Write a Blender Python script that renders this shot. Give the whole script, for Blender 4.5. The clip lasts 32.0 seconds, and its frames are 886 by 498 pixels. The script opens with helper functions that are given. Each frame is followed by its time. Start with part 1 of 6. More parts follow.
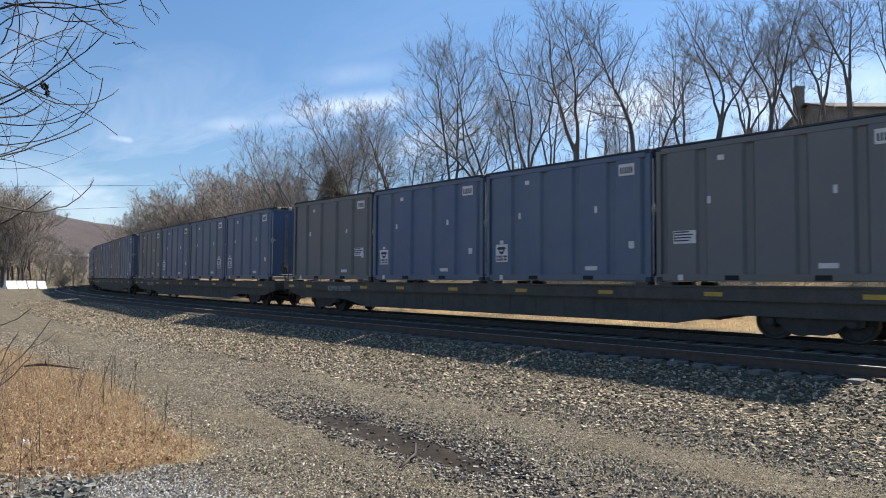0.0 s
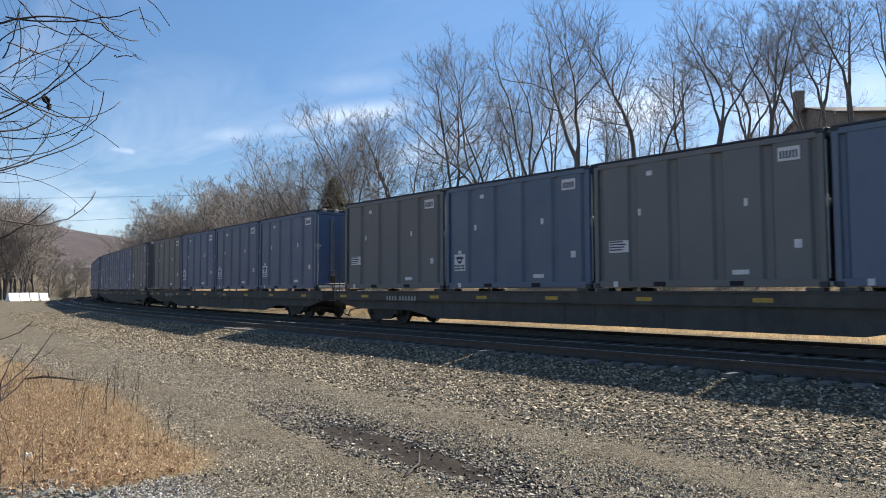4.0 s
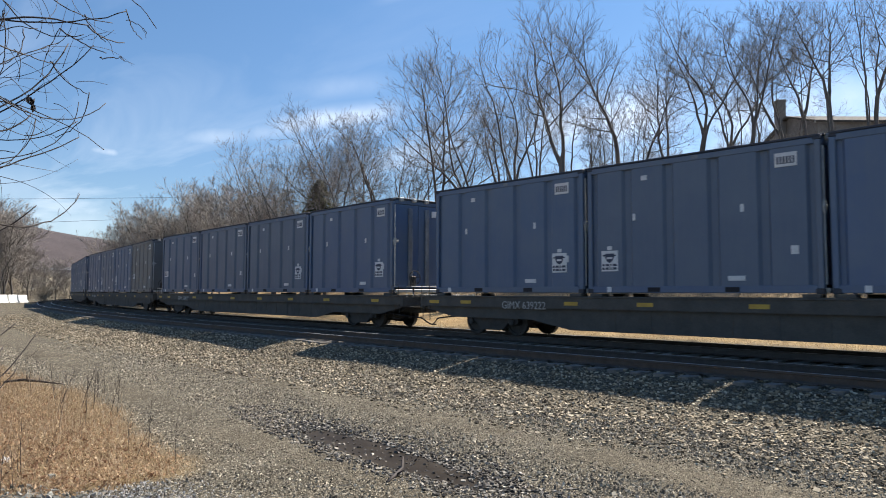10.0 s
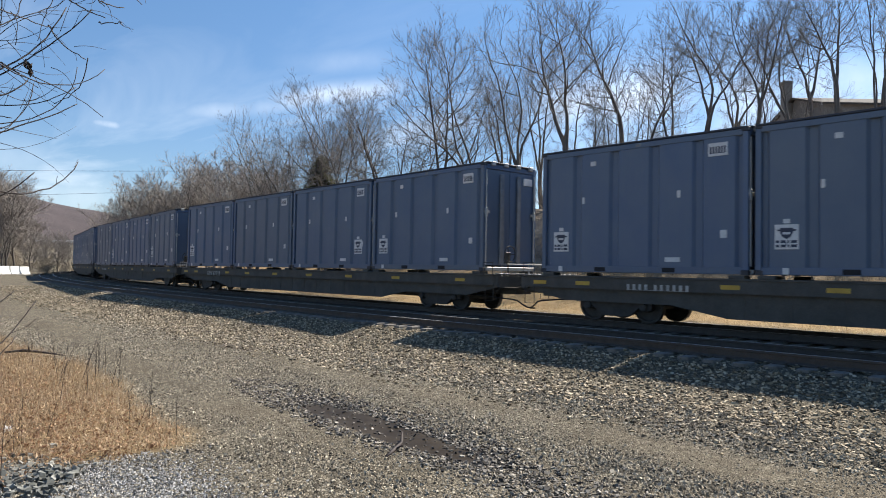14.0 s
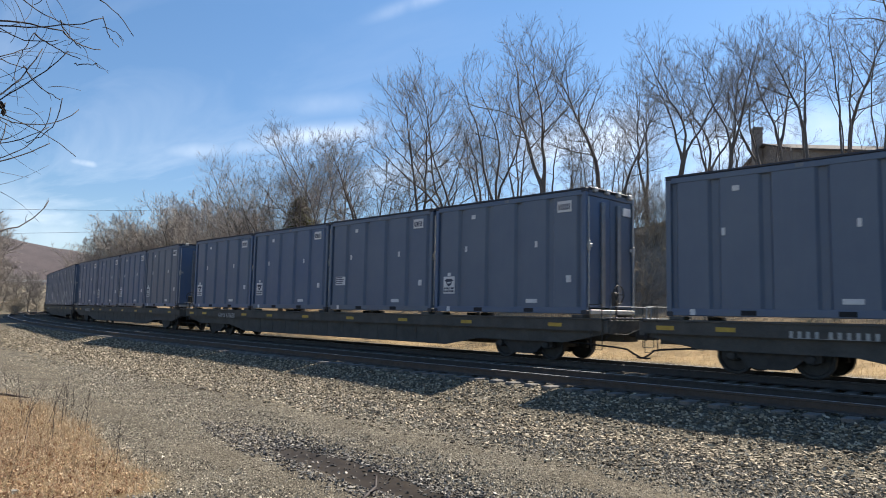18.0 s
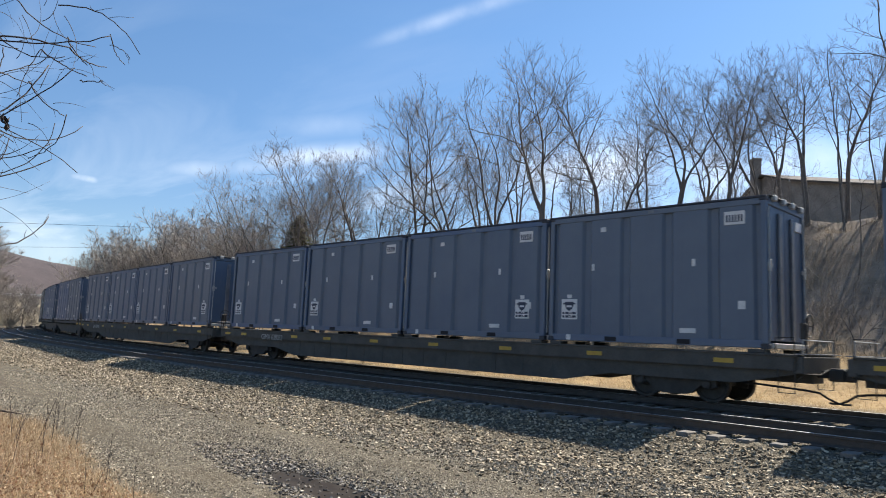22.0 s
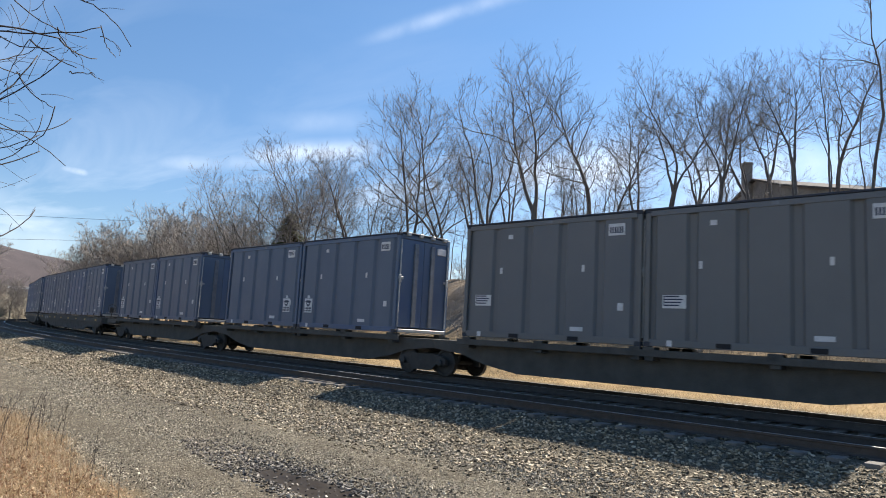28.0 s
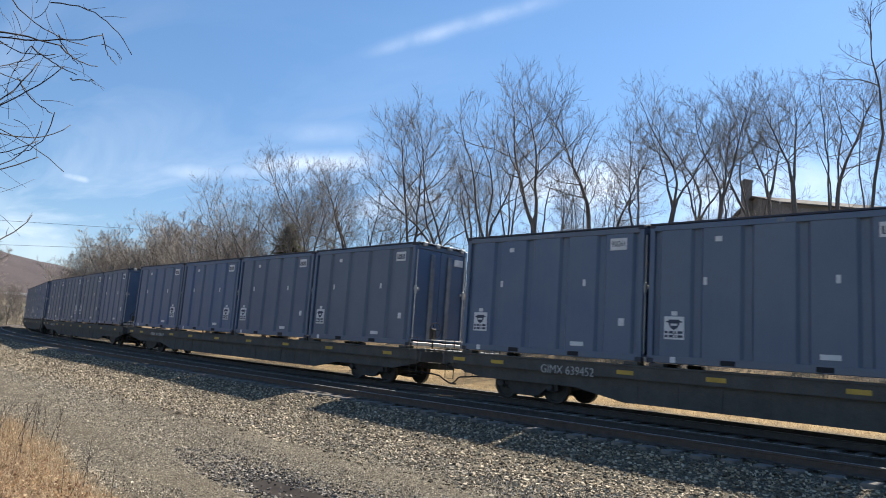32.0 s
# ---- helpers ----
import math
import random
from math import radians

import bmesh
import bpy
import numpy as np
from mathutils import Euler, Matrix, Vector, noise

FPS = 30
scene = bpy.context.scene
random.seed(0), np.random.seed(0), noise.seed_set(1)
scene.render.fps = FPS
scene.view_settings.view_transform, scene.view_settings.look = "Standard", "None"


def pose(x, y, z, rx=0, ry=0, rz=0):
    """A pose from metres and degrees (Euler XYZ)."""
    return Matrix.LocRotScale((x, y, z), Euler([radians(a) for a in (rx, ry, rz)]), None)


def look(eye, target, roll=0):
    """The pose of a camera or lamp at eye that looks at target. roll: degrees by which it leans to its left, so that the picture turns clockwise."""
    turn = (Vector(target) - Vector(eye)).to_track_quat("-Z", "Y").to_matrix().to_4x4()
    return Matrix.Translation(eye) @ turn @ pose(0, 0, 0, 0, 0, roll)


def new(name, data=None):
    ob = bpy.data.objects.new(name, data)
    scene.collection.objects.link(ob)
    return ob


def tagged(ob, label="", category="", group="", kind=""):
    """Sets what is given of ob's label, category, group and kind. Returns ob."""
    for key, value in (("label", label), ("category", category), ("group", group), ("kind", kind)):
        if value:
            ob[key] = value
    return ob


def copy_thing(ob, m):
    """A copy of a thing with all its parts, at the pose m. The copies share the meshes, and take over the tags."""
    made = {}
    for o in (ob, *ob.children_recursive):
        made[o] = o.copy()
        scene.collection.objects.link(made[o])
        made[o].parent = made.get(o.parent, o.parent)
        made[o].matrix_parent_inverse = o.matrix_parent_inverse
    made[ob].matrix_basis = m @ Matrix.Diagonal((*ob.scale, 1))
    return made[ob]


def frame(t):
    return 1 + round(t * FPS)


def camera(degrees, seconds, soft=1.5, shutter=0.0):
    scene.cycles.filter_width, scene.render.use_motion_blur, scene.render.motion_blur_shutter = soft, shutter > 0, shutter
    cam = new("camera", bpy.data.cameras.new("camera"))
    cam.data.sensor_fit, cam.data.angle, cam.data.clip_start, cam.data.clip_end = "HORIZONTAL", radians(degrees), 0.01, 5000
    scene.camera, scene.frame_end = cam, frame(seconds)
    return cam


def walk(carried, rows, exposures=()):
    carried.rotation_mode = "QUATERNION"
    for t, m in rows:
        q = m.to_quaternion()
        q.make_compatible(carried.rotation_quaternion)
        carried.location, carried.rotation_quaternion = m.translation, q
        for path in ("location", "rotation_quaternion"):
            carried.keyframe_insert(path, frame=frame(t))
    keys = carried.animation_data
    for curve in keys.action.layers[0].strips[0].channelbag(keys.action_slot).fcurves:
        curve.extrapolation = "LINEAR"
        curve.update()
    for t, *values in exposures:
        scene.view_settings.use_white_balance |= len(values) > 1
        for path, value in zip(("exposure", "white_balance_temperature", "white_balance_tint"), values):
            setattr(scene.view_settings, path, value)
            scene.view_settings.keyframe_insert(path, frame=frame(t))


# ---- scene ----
# The camera stands on a gravel road beside two railway tracks: x runs along the straight track, y away from it, z up.
cam = camera(65.46, 32.0, soft=0.95, shutter=0.1)
ROWS = [
    (0, -0.011, -0.003, 1.596, 92.61, -0.36, 47.10),
    (0.5, -0.007, -0.017, 1.600, 92.68, -0.25, 47.05),
    (1, -0.007, -0.010, 1.599, 92.75, -0.04, 47.13),
    (1.5, -0.009, -0.008, 1.600, 92.79, 0.03, 47.24),
    (2, -0.008, -0.011, 1.600, 92.88, 0.07, 47.36),
    (2.5, -0.006, -0.017, 1.599, 93.08, 0.05, 47.41),
    (3, 0.004, -0.020, 1.600, 93.17, 0.11, 47.45),
    (3.5, -0.012, -0.007, 1.602, 93.24, 0.12, 47.34),
    (5.5, -0.016, 0.004, 1.594, 93.31, 0.32, 47.20),
    (6, -0.014, -0.003, 1.594, 93.19, 0.25, 47.04),
    (6.5, -0.017, -0.009, 1.598, 93.09, 0.29, 46.98),
    (7, -0.011, -0.014, 1.599, 93.10, 0.26, 46.92),
    (7.5, -0.021, -0.012, 1.596, 93.18, 0.29, 46.84),
    (8, -0.025, -0.017, 1.594, 93.29, 0.28, 46.64),
    (8.5, -0.058, -0.005, 1.590, 93.51, 0.69, 45.82),
    (9, -0.032, -0.014, 1.598, 93.73, 0.56, 45.69),
    (9.5, 0.004, -0.022, 1.606, 93.77, 0.30, 45.95),
    (10, -0.006, -0.015, 1.603, 93.64, -0.16, 45.98),
    (10.5, -0.023, -0.001, 1.591, 93.51, -0.31, 45.88),
    (11, -0.017, -0.002, 1.589, 93.18, -0.61, 45.85),
    (11.5, -0.035, 0.007, 1.586, 92.96, -0.58, 45.50),
    (12, -0.006, -0.008, 1.596, 92.58, -0.65, 45.46),
    (12.5, -0.004, -0.004, 1.601, 92.46, -0.54, 45.91),
    (13, -0.020, 0.010, 1.589, 92.25, -0.09, 46.40),
    (13.5, -0.031, 0.006, 1.588, 91.88, -0.42, 46.34),
    (15.5, -0.054, 0.012, 1.584, 92.20, -2.14, 45.24),
    (16, -0.010, -0.003, 1.588, 92.20, -1.52, 45.20),
    (16.5, -0.045, 0.015, 1.593, 93.76, -1.53, 44.83),
    (17, -0.003, 0.020, 1.595, 94.92, -1.38, 44.10),
    (17.5, -0.034, 0.026, 1.592, 95.08, -0.88, 44.27),
    (18, 0.007, 0.013, 1.583, 95.25, -1.11, 44.31),
    (18.5, -0.014, 0.023, 1.591, 95.38, -1.52, 44.08),
    (19, -0.018, 0.028, 1.593, 95.45, -2.06, 43.97),
    (19.5, -0.006, 0.018, 1.595, 95.79, -2.21, 44.09),
    (20, 0.006, 0.014, 1.601, 96.46, -2.43, 44.33),
    (20.5, -0.014, 0.013, 1.596, 96.71, -2.50, 44.23),
    (21, -0.019, 0.013, 1.603, 96.94, -2.75, 44.00),
    (21.5, -0.001, 0.009, 1.594, 97.12, -2.03, 44.16),
    (22, -0.024, 0.018, 1.595, 97.18, -2.37, 44.01),
    (22.5, -0.019, 0.026, 1.593, 97.22, -2.49, 43.88),
    (23, -0.025, 0.030, 1.591, 97.29, -2.55, 43.71),
    (23.5, 0.009, 0.013, 1.593, 97.16, -2.71, 43.77),
    (24, -0.036, 0.031, 1.600, 96.92, -2.63, 43.60),
    (24.5, -0.045, 0.035, 1.596, 96.90, -2.14, 43.61),
    (25, -0.029, 0.031, 1.598, 96.93, -2.86, 43.56),
    (25.5, -0.041, 0.031, 1.599, 96.99, -3.03, 43.55),
    (27.5, -0.045, 0.040, 1.601, 97.06, -3.21, 43.33),
    (28, -0.041, 0.033, 1.602, 97.12, -3.18, 43.20),
    (28.5, -0.052, 0.034, 1.592, 97.21, -3.08, 43.14),
    (29, -0.032, 0.029, 1.594, 97.32, -3.45, 43.13),
    (29.5, -0.008, 0.024, 1.601, 97.40, -3.39, 43.13),
    (30, -0.021, 0.040, 1.594, 97.52, -3.59, 43.06),
    (30.5, -0.018, 0.043, 1.596, 97.69, -3.68, 42.97),
    (31, -0.012, 0.036, 1.600, 97.82, -3.67, 42.99),
    (31.5, -0.010, 0.032, 1.597, 97.94, -3.99, 43.04),
    (32, -0.022, 0.041, 1.597, 98.17, -4.04, 43.05),
]
walk(cam, [(t, pose(x, y, z, rx, ry, rz)) for t, x, y, z, rx, ry, rz in ROWS],
     [(0, 1.1, 6550, 10), (13, 1.1, 6550, 10), (20, 1.16, 6600, 10), (32, 1.2, 6600, 10)])

# ---- light ----
SUN_AZ, SUN_EL = radians(5.0), radians(44.5)
SUN_DIR = Vector((math.sin(SUN_AZ) * math.cos(SUN_EL), math.cos(SUN_AZ) * math.cos(SUN_EL), math.sin(SUN_EL)))
sun = new("sun", bpy.data.lights.new("sun", "SUN"))
sun.data.energy, sun.data.angle, sun.data.color = 4.6, radians(0.55), (1.0, 0.93, 0.82)
sun.matrix_world = look(SUN_DIR * 200, (0, 0, 0))

world = bpy.data.worlds.new("sky")
scene.world = world
world.use_nodes = True
W_NODES, W_LINKS = world.node_tree.nodes, world.node_tree.links
W_NODES.clear()


# thin cloud streaks: from, to, width, strength
STREAKS = [
    ((-0.7119, 0.578, 0.399), (-0.5074, 0.7187, 0.4755), 0.011, 0.30),
    ((-0.9421, 0.2811, 0.1826), (-0.9321, 0.3143, 0.18), 0.005, 0.95),
    ((-0.9048, 0.374, 0.2037), (-0.8226, 0.5203, 0.2296), 0.013, 0.32),
    ((-0.8544, 0.4677, 0.2262), (-0.732, 0.63, 0.2592), 0.016, 0.5),
    ((-0.8283, 0.4868, 0.2776), (-0.7344, 0.6108, 0.2961), 0.018, 0.16),
    ((-0.9803, 0.1493, 0.1293), (-0.9604, 0.249, 0.1254), 0.03, 0.2),
    ((-0.9858, 0.1519, 0.0721), (-0.9388, 0.3335, 0.0866), 0.035, 0.3),
    ((-0.6117, 0.7583, 0.2254), (-0.4100, 0.8750, 0.2450), 0.045, 0.6),
    ((-0.4274, 0.8736, 0.2326), (-0.1900, 0.9550, 0.2245), 0.05, 0.5),
    ((-0.5949, 0.788, 0.1586), (-0.3327, 0.9231, 0.1815), 0.04, 0.5),
]


def build_sky():
    out = W_NODES.new("ShaderNodeOutputWorld")
    bg = W_NODES.new("ShaderNodeBackground")
    sky = W_NODES.new("ShaderNodeTexSky")
    sky.sky_type, sky.sun_disc = "NISHITA", False
    sky.sun_elevation, sky.sun_rotation = SUN_EL, SUN_AZ
    sky.air_density, sky.dust_density, sky.ozone_density, sky.altitude = 1.0, 0.2, 3.2, 300
    coord = W_NODES.new("ShaderNodeTexCoord")
    sep = W_NODES.new("ShaderNodeSeparateXYZ")
    W_LINKS.new(coord.outputs["Generated"], sep.inputs[0])

    def math_node(op, a, b=None, clamp=False):
        n = W_NODES.new("ShaderNodeMath")
        n.operation, n.use_clamp = op, clamp
        for i, v in enumerate((a, b)):
            if v is None:
                continue
            if isinstance(v, (int, float)):
                n.inputs[i].default_value = v
            else:
                W_LINKS.new(v, n.inputs[i])
        return n.outputs[0]

    # thin high cloud: direction flattened onto a layer overhead, stretched along one way
    height = math_node("MAXIMUM", math_node("ADD", sep.outputs[2], 0.06), 0.02)
    flat = W_NODES.new("ShaderNodeCombineXYZ")
    W_LINKS.new(math_node("DIVIDE", sep.outputs[0], height), flat.inputs[0])
    W_LINKS.new(math_node("DIVIDE", sep.outputs[1], height), flat.inputs[1])
    mapping = W_NODES.new("ShaderNodeMapping")
    mapping.inputs["Rotation"].default_value = (0, 0, radians(38))
    mapping.inputs["Scale"].default_value = (0.30, 1.1, 1.0)
    W_LINKS.new(flat.outputs[0], mapping.inputs[0])
    wisps = W_NODES.new("ShaderNodeTexNoise")
    wisps.inputs["Scale"].default_value, wisps.inputs["Detail"].default_value = 1.0, 7
    wisps.inputs["Roughness"].default_value, wisps.inputs["Distortion"].default_value = 0.55, 0.5
    W_LINKS.new(mapping.outputs[0], wisps.inputs["Vector"])
    ramp = W_NODES.new("ShaderNodeMapRange")
    ramp.inputs["From Min"].default_value, ramp.inputs["From Max"].default_value = 0.56, 0.86
    W_LINKS.new(wisps.outputs["Fac"], ramp.inputs["Value"])
    low = W_NODES.new("ShaderNodeMapRange")
    low.inputs["From Min"].default_value, low.inputs["From Max"].default_value = 0.42, 0.10
    W_LINKS.new(sep.outputs[2], low.inputs["Value"])
    veil = math_node("MULTIPLY", ramp.outputs[0], math_node("ADD", math_node("MULTIPLY", low.outputs[0], 0.8), 0.06), True)
    # single streaks: a great-circle band from one direction to another, torn by noise
    torn = W_NODES.new("ShaderNodeTexNoise")
    torn.inputs["Scale"].default_value, torn.inputs["Detail"].default_value = 14, 6
    W_LINKS.new(coord.outputs["Generated"], torn.inputs["Vector"])
    for a, b, width, power in STREAKS:
        a, b = Vector(a), Vector(b)
        across, mid = a.cross(b).normalized(), (a + b).normalized()
        along = across.cross(mid).normalized()
        half = abs(a.dot(along))

        def dot(v):
            n = W_NODES.new("ShaderNodeVectorMath")
            n.operation = "DOT_PRODUCT"
            W_LINKS.new(coord.outputs["Generated"], n.inputs[0])
            n.inputs[1].default_value = v
            return n.outputs["Value"]
        u, w = math_node("DIVIDE", dot(along), half), math_node("DIVIDE", dot(across), width)
        r = math_node("ADD", math_node("POWER", math_node("ABSOLUTE", u), 4.0), math_node("MULTIPLY", w, w))
        ahead = math_node("GREATER_THAN", dot(mid), 0.0)
        m = math_node("MULTIPLY", math_node("EXPONENT", math_node("MULTIPLY", r, -1.4)), math_node("MULTIPLY", ahead, power))
        m = math_node("MULTIPLY", m, math_node("MULTIPLY", math_node("SUBTRACT", torn.outputs["Fac"], 0.22, True), 2.2, True))
        veil = math_node("MAXIMUM", veil, m, True)
    mix = W_NODES.new("ShaderNodeMix")
    mix.data_type = "RGBA"
    W_LINKS.new(veil, mix.inputs[0])
    tint = W_NODES.new("ShaderNodeMix")
    tint.data_type, tint.blend_type = "RGBA", "MULTIPLY"
    tint.inputs[0].default_value = 1.0
    shade = W_NODES.new("ShaderNodeMix")
    shade.data_type = "RGBA"
    W_LINKS.new(low.outputs[0], shade.inputs[0])
    shade.inputs[6].default_value, shade.inputs[7].default_value = (0.80, 0.99, 1.08, 1), (0.78, 0.84, 0.90, 1)
    W_LINKS.new(shade.outputs[2], tint.inputs[7])
    W_LINKS.new(sky.outputs[0], tint.inputs[6])
    W_LINKS.new(tint.outputs[2], mix.inputs[6])
    mix.inputs[7].default_value = (9.0, 9.6, 10.4, 1)
    W_LINKS.new(mix.outputs[2], bg.inputs[0])
    bg.inputs[1].default_value = 0.068
    W_LINKS.new(bg.outputs[0], out.inputs[0])


build_sky()


# ---- geometry helpers ----
class Geo:
    """Vertices and faces of one mesh."""

    def __init__(self):
        self.v, self.f = [], []

    def quad(self, a, b, c, d):
        n = len(self.v)
        self.v += [a, b, c, d]
        self.f.append((n, n + 1, n + 2, n + 3))

    def box(self, x0, x1, y0, y1, z0, z1, c=0.0):
        """A box with its edges chamfered by c."""
        n = len(self.v)
        if c <= 0:
            self.v += [(x, y, z) for x in (x0, x1) for y in (y0, y1) for z in (z0, z1)]
            self.f += [tuple(n + i for i in q) for q in ((0, 1, 3, 2), (4, 6, 7, 5), (0, 4, 5, 1), (2, 3, 7, 6), (0, 2, 6, 4), (1, 5, 7, 3))]
            return
        idx = {}
        for ix, x in ((0, x0), (1, x1)):
            for iy, y in ((0, y0), (1, y1)):
                for iz, z in ((0, z0), (1, z1)):
                    sx, sy, sz = (1 - 2 * ix) * c, (1 - 2 * iy) * c, (1 - 2 * iz) * c
                    for axis, p in (("x", (x, y + sy, z + sz)), ("y", (x + sx, y, z + sz)), ("z", (x + sx, y + sy, z))):
                        idx[axis, ix, iy, iz] = len(self.v)
                        self.v.append(p)
        for i in (0, 1):
            self.f.append(tuple(idx["x", i, a, b] for a, b in ((0, 0), (0, 1), (1, 1), (1, 0))))
            self.f.append(tuple(idx["y", a, i, b] for a, b in ((0, 0), (1, 0), (1, 1), (0, 1))))
            self.f.append(tuple(idx["z", a, b, i] for a, b in ((0, 0), (0, 1), (1, 1), (1, 0))))
            for j in (0, 1):
                self.f.append((idx["x", i, j, 0], idx["y", i, j, 0], idx["y", i, j, 1], idx["x", i, j, 1]))
                self.f.append((idx["x", i, 0, j], idx["z", i, 0, j], idx["z", i, 1, j], idx["x", i, 1, j]))
                self.f.append((idx["y", 0, i, j], idx["z", 0, i, j], idx["z", 1, i, j], idx["y", 1, i, j]))
                for k in (0, 1):
                    self.f.append((idx["x", i, j, k], idx["y", i, j, k], idx["z", i, j, k]))

    def tube(self, pts, radii, sides=6, cap=True):
        """A tube along pts."""
        pts = [Vector(p) for p in pts]
        if isinstance(radii, (int, float)):
            radii = [radii] * len(pts)
        start = len(self.v)
        ref = None
        for i, p in enumerate(pts):
            d = (pts[min(i + 1, len(pts) - 1)] - pts[max(i - 1, 0)])
            d = d.normalized() if d.length > 1e-9 else Vector((0, 0, 1))
            if ref is None:
                ref = d.orthogonal().normalized()
            a = (ref - d * ref.dot(d))
            a = a.normalized() if a.length > 1e-6 else d.orthogonal().normalized()
            ref = a
            b = d.cross(a)
            for k in range(sides):
                t = 2 * math.pi * k / sides
                self.v.append(tuple(p + (a * math.cos(t) + b * math.sin(t)) * radii[i]))
        for i in range(len(pts) - 1):
            for k in range(sides):
                q = start + i * sides
                self.f.append((q + k, q + (k + 1) % sides, q + sides + (k + 1) % sides, q + sides + k))
        if cap:
            self.f.append(tuple(start + k for k in range(sides - 1, -1, -1)))
            e = start + (len(pts) - 1) * sides
            self.f.append(tuple(e + k for k in range(sides)))

    def disc(self, cx, cy, cz, r, width, sides=20, hub=0.0):
        """A wheel-like drum whose axle lies along y."""
        prof = [(0.0, -width / 2), (r * 0.28, -width / 2), (r * 0.34, -width * 0.2), (r * 0.78, -width * 0.2), (r * 0.86, -width / 2),
                (r * 0.985, -width / 2), (r, -width * 0.3), (r, width / 2), (r * 0.3, width / 2), (0.0, width / 2)]
        n = len(self.v)
        m = len(prof)
        for k in range(sides):
            t = 2 * math.pi * k / sides
            for rad, y in prof:
                self.v.append((cx + rad * math.cos(t), cy + y, cz + rad * math.sin(t)))
        for k in range(sides):
            for j in range(m - 1):
                a, b = n + k * m, n + ((k + 1) % sides) * m
                self.f.append((a + j, b + j, b + j + 1, a + j + 1))

    def extrude(self, outline, y0, y1):
        """A prism: outline in x, z, pulled from y0 to y1."""
        n, m = len(self.v), len(outline)
        self.v += [(x, y0, z) for x, z in outline] + [(x, y1, z) for x, z in outline]
        self.f.append(tuple(n + i for i in range(m)))
        self.f.append(tuple(n + m + i for i in range(m - 1, -1, -1)))
        for i in range(m):
            j = (i + 1) % m
            self.f.append((n + i, n + m + i, n + m + j, n + j))

    def mesh(self, name, material, smooth=False):
        me = bpy.data.meshes.new(name)
        me.from_pydata(self.v, [], self.f)
        bm = bmesh.new()
        bm.from_mesh(me)
        if len(bm.faces) < 20000:
            bmesh.ops.recalc_face_normals(bm, faces=bm.faces)
        bm.to_mesh(me)
        bm.free()
        me.materials.append(material)
        if smooth:
            me.polygons.foreach_set("use_smooth", [True] * len(me.polygons))
        return me


def part(name, geo, material, parent, label="", smooth=False):
    """One mesh object under a thing or under a part."""
    me = geo if isinstance(geo, bpy.types.Mesh) else geo.mesh(name, material, smooth)
    ob = new(name, me)
    ob.parent = parent
    return tagged(ob, label)


def boxes(*rows, c=0.006):
    g = Geo()
    for r in rows:
        g.box(*r, c=c)
    return g


def empty(name, label="", category="", group="", kind=""):
    ob = new(name)
    ob.empty_display_size = 0.3
    return tagged(ob, label, category, group, kind)


def stuff_mesh(name, verts, faces, material):
    """A big joined mesh from numpy arrays: verts n x 3, faces m x k."""
    me = bpy.data.meshes.new(name)
    m, k = faces.shape
    me.vertices.add(len(verts))
    me.vertices.foreach_set("co", np.ascontiguousarray(verts, dtype=np.float32).ravel())
    me.loops.add(m * k)
    me.loops.foreach_set("vertex_index", np.ascontiguousarray(faces, dtype=np.int32).ravel())
    me.polygons.add(m)
    me.polygons.foreach_set("loop_start", np.arange(0, m * k, k, dtype=np.int32))
    me.update(calc_edges=True)
    me.polygons.foreach_set("use_smooth", [False] * m)
    me.materials.append(material)
    return me


# ---- the line of the tracks: straight to the right of X0, then a curve away from the road ----
X0, RADIUS, YC, RAIL_Z = -13.5, 335.0, 18.15, 0.22
ROAD = -0.38      # the road lies lower than the track bed
NEAR_TRACK = -4.35


def track_point(s, n=0.0):
    """Plan place on the train's track at s metres along it, n metres beside it (away from the road)."""
    if s >= X0:
        return s, YC + n, 0.0
    th = (X0 - s) / RADIUS
    r = RADIUS - n
    return X0 - math.sin(th) * r, YC + RADIUS - math.cos(th) * r, -th


def track_pose(s, half=0.0, z=RAIL_Z):
    """The pose of a vehicle whose bogies stand at s - half and s + half."""
    ax, ay, _ = track_point(s - half)
    bx, by, _ = track_point(s + half)
    turn = math.degrees(math.atan2(by - ay, bx - ax)) if half > 0 else math.degrees(track_point(s)[2])
    return pose((ax + bx) / 2, (ay + by) / 2, z, 0, 0, turn)


def beside(x, y):
    """How far the place x, y lies beside the train's track, away from the road."""
    if x >= X0:
        return y - YC
    return RADIUS - math.hypot(x - X0, y - YC - RADIUS)

# ---- materials ----
def shader(name):
    m = bpy.data.materials.new(name)
    m.use_nodes = True
    n, l = m.node_tree.nodes, m.node_tree.links
    return m, n, l, n["Principled BSDF"]


def noise_node(n, l, scale, detail=5, rough=0.6, space="Object", vector=None):
    t = n.new("ShaderNodeTexNoise")
    t.inputs["Scale"].default_value, t.inputs["Detail"].default_value, t.inputs["Roughness"].default_value = scale, detail, rough
    if vector is None:
        c = n.new("ShaderNodeTexCoord")
        vector = c.outputs[space]
    l.new(vector, t.inputs["Vector"])
    return t.outputs["Fac"]


def ramp_node(n, l, fac, stops):
    r = n.new("ShaderNodeValToRGB")
    while len(r.color_ramp.elements) < len(stops):
        r.color_ramp.elements.new(0.5)
    for e, (p, c) in zip(r.color_ramp.elements, stops):
        e.position, e.color = p, (*c, 1)
    l.new(fac, r.inputs[0])
    return r.outputs[0]


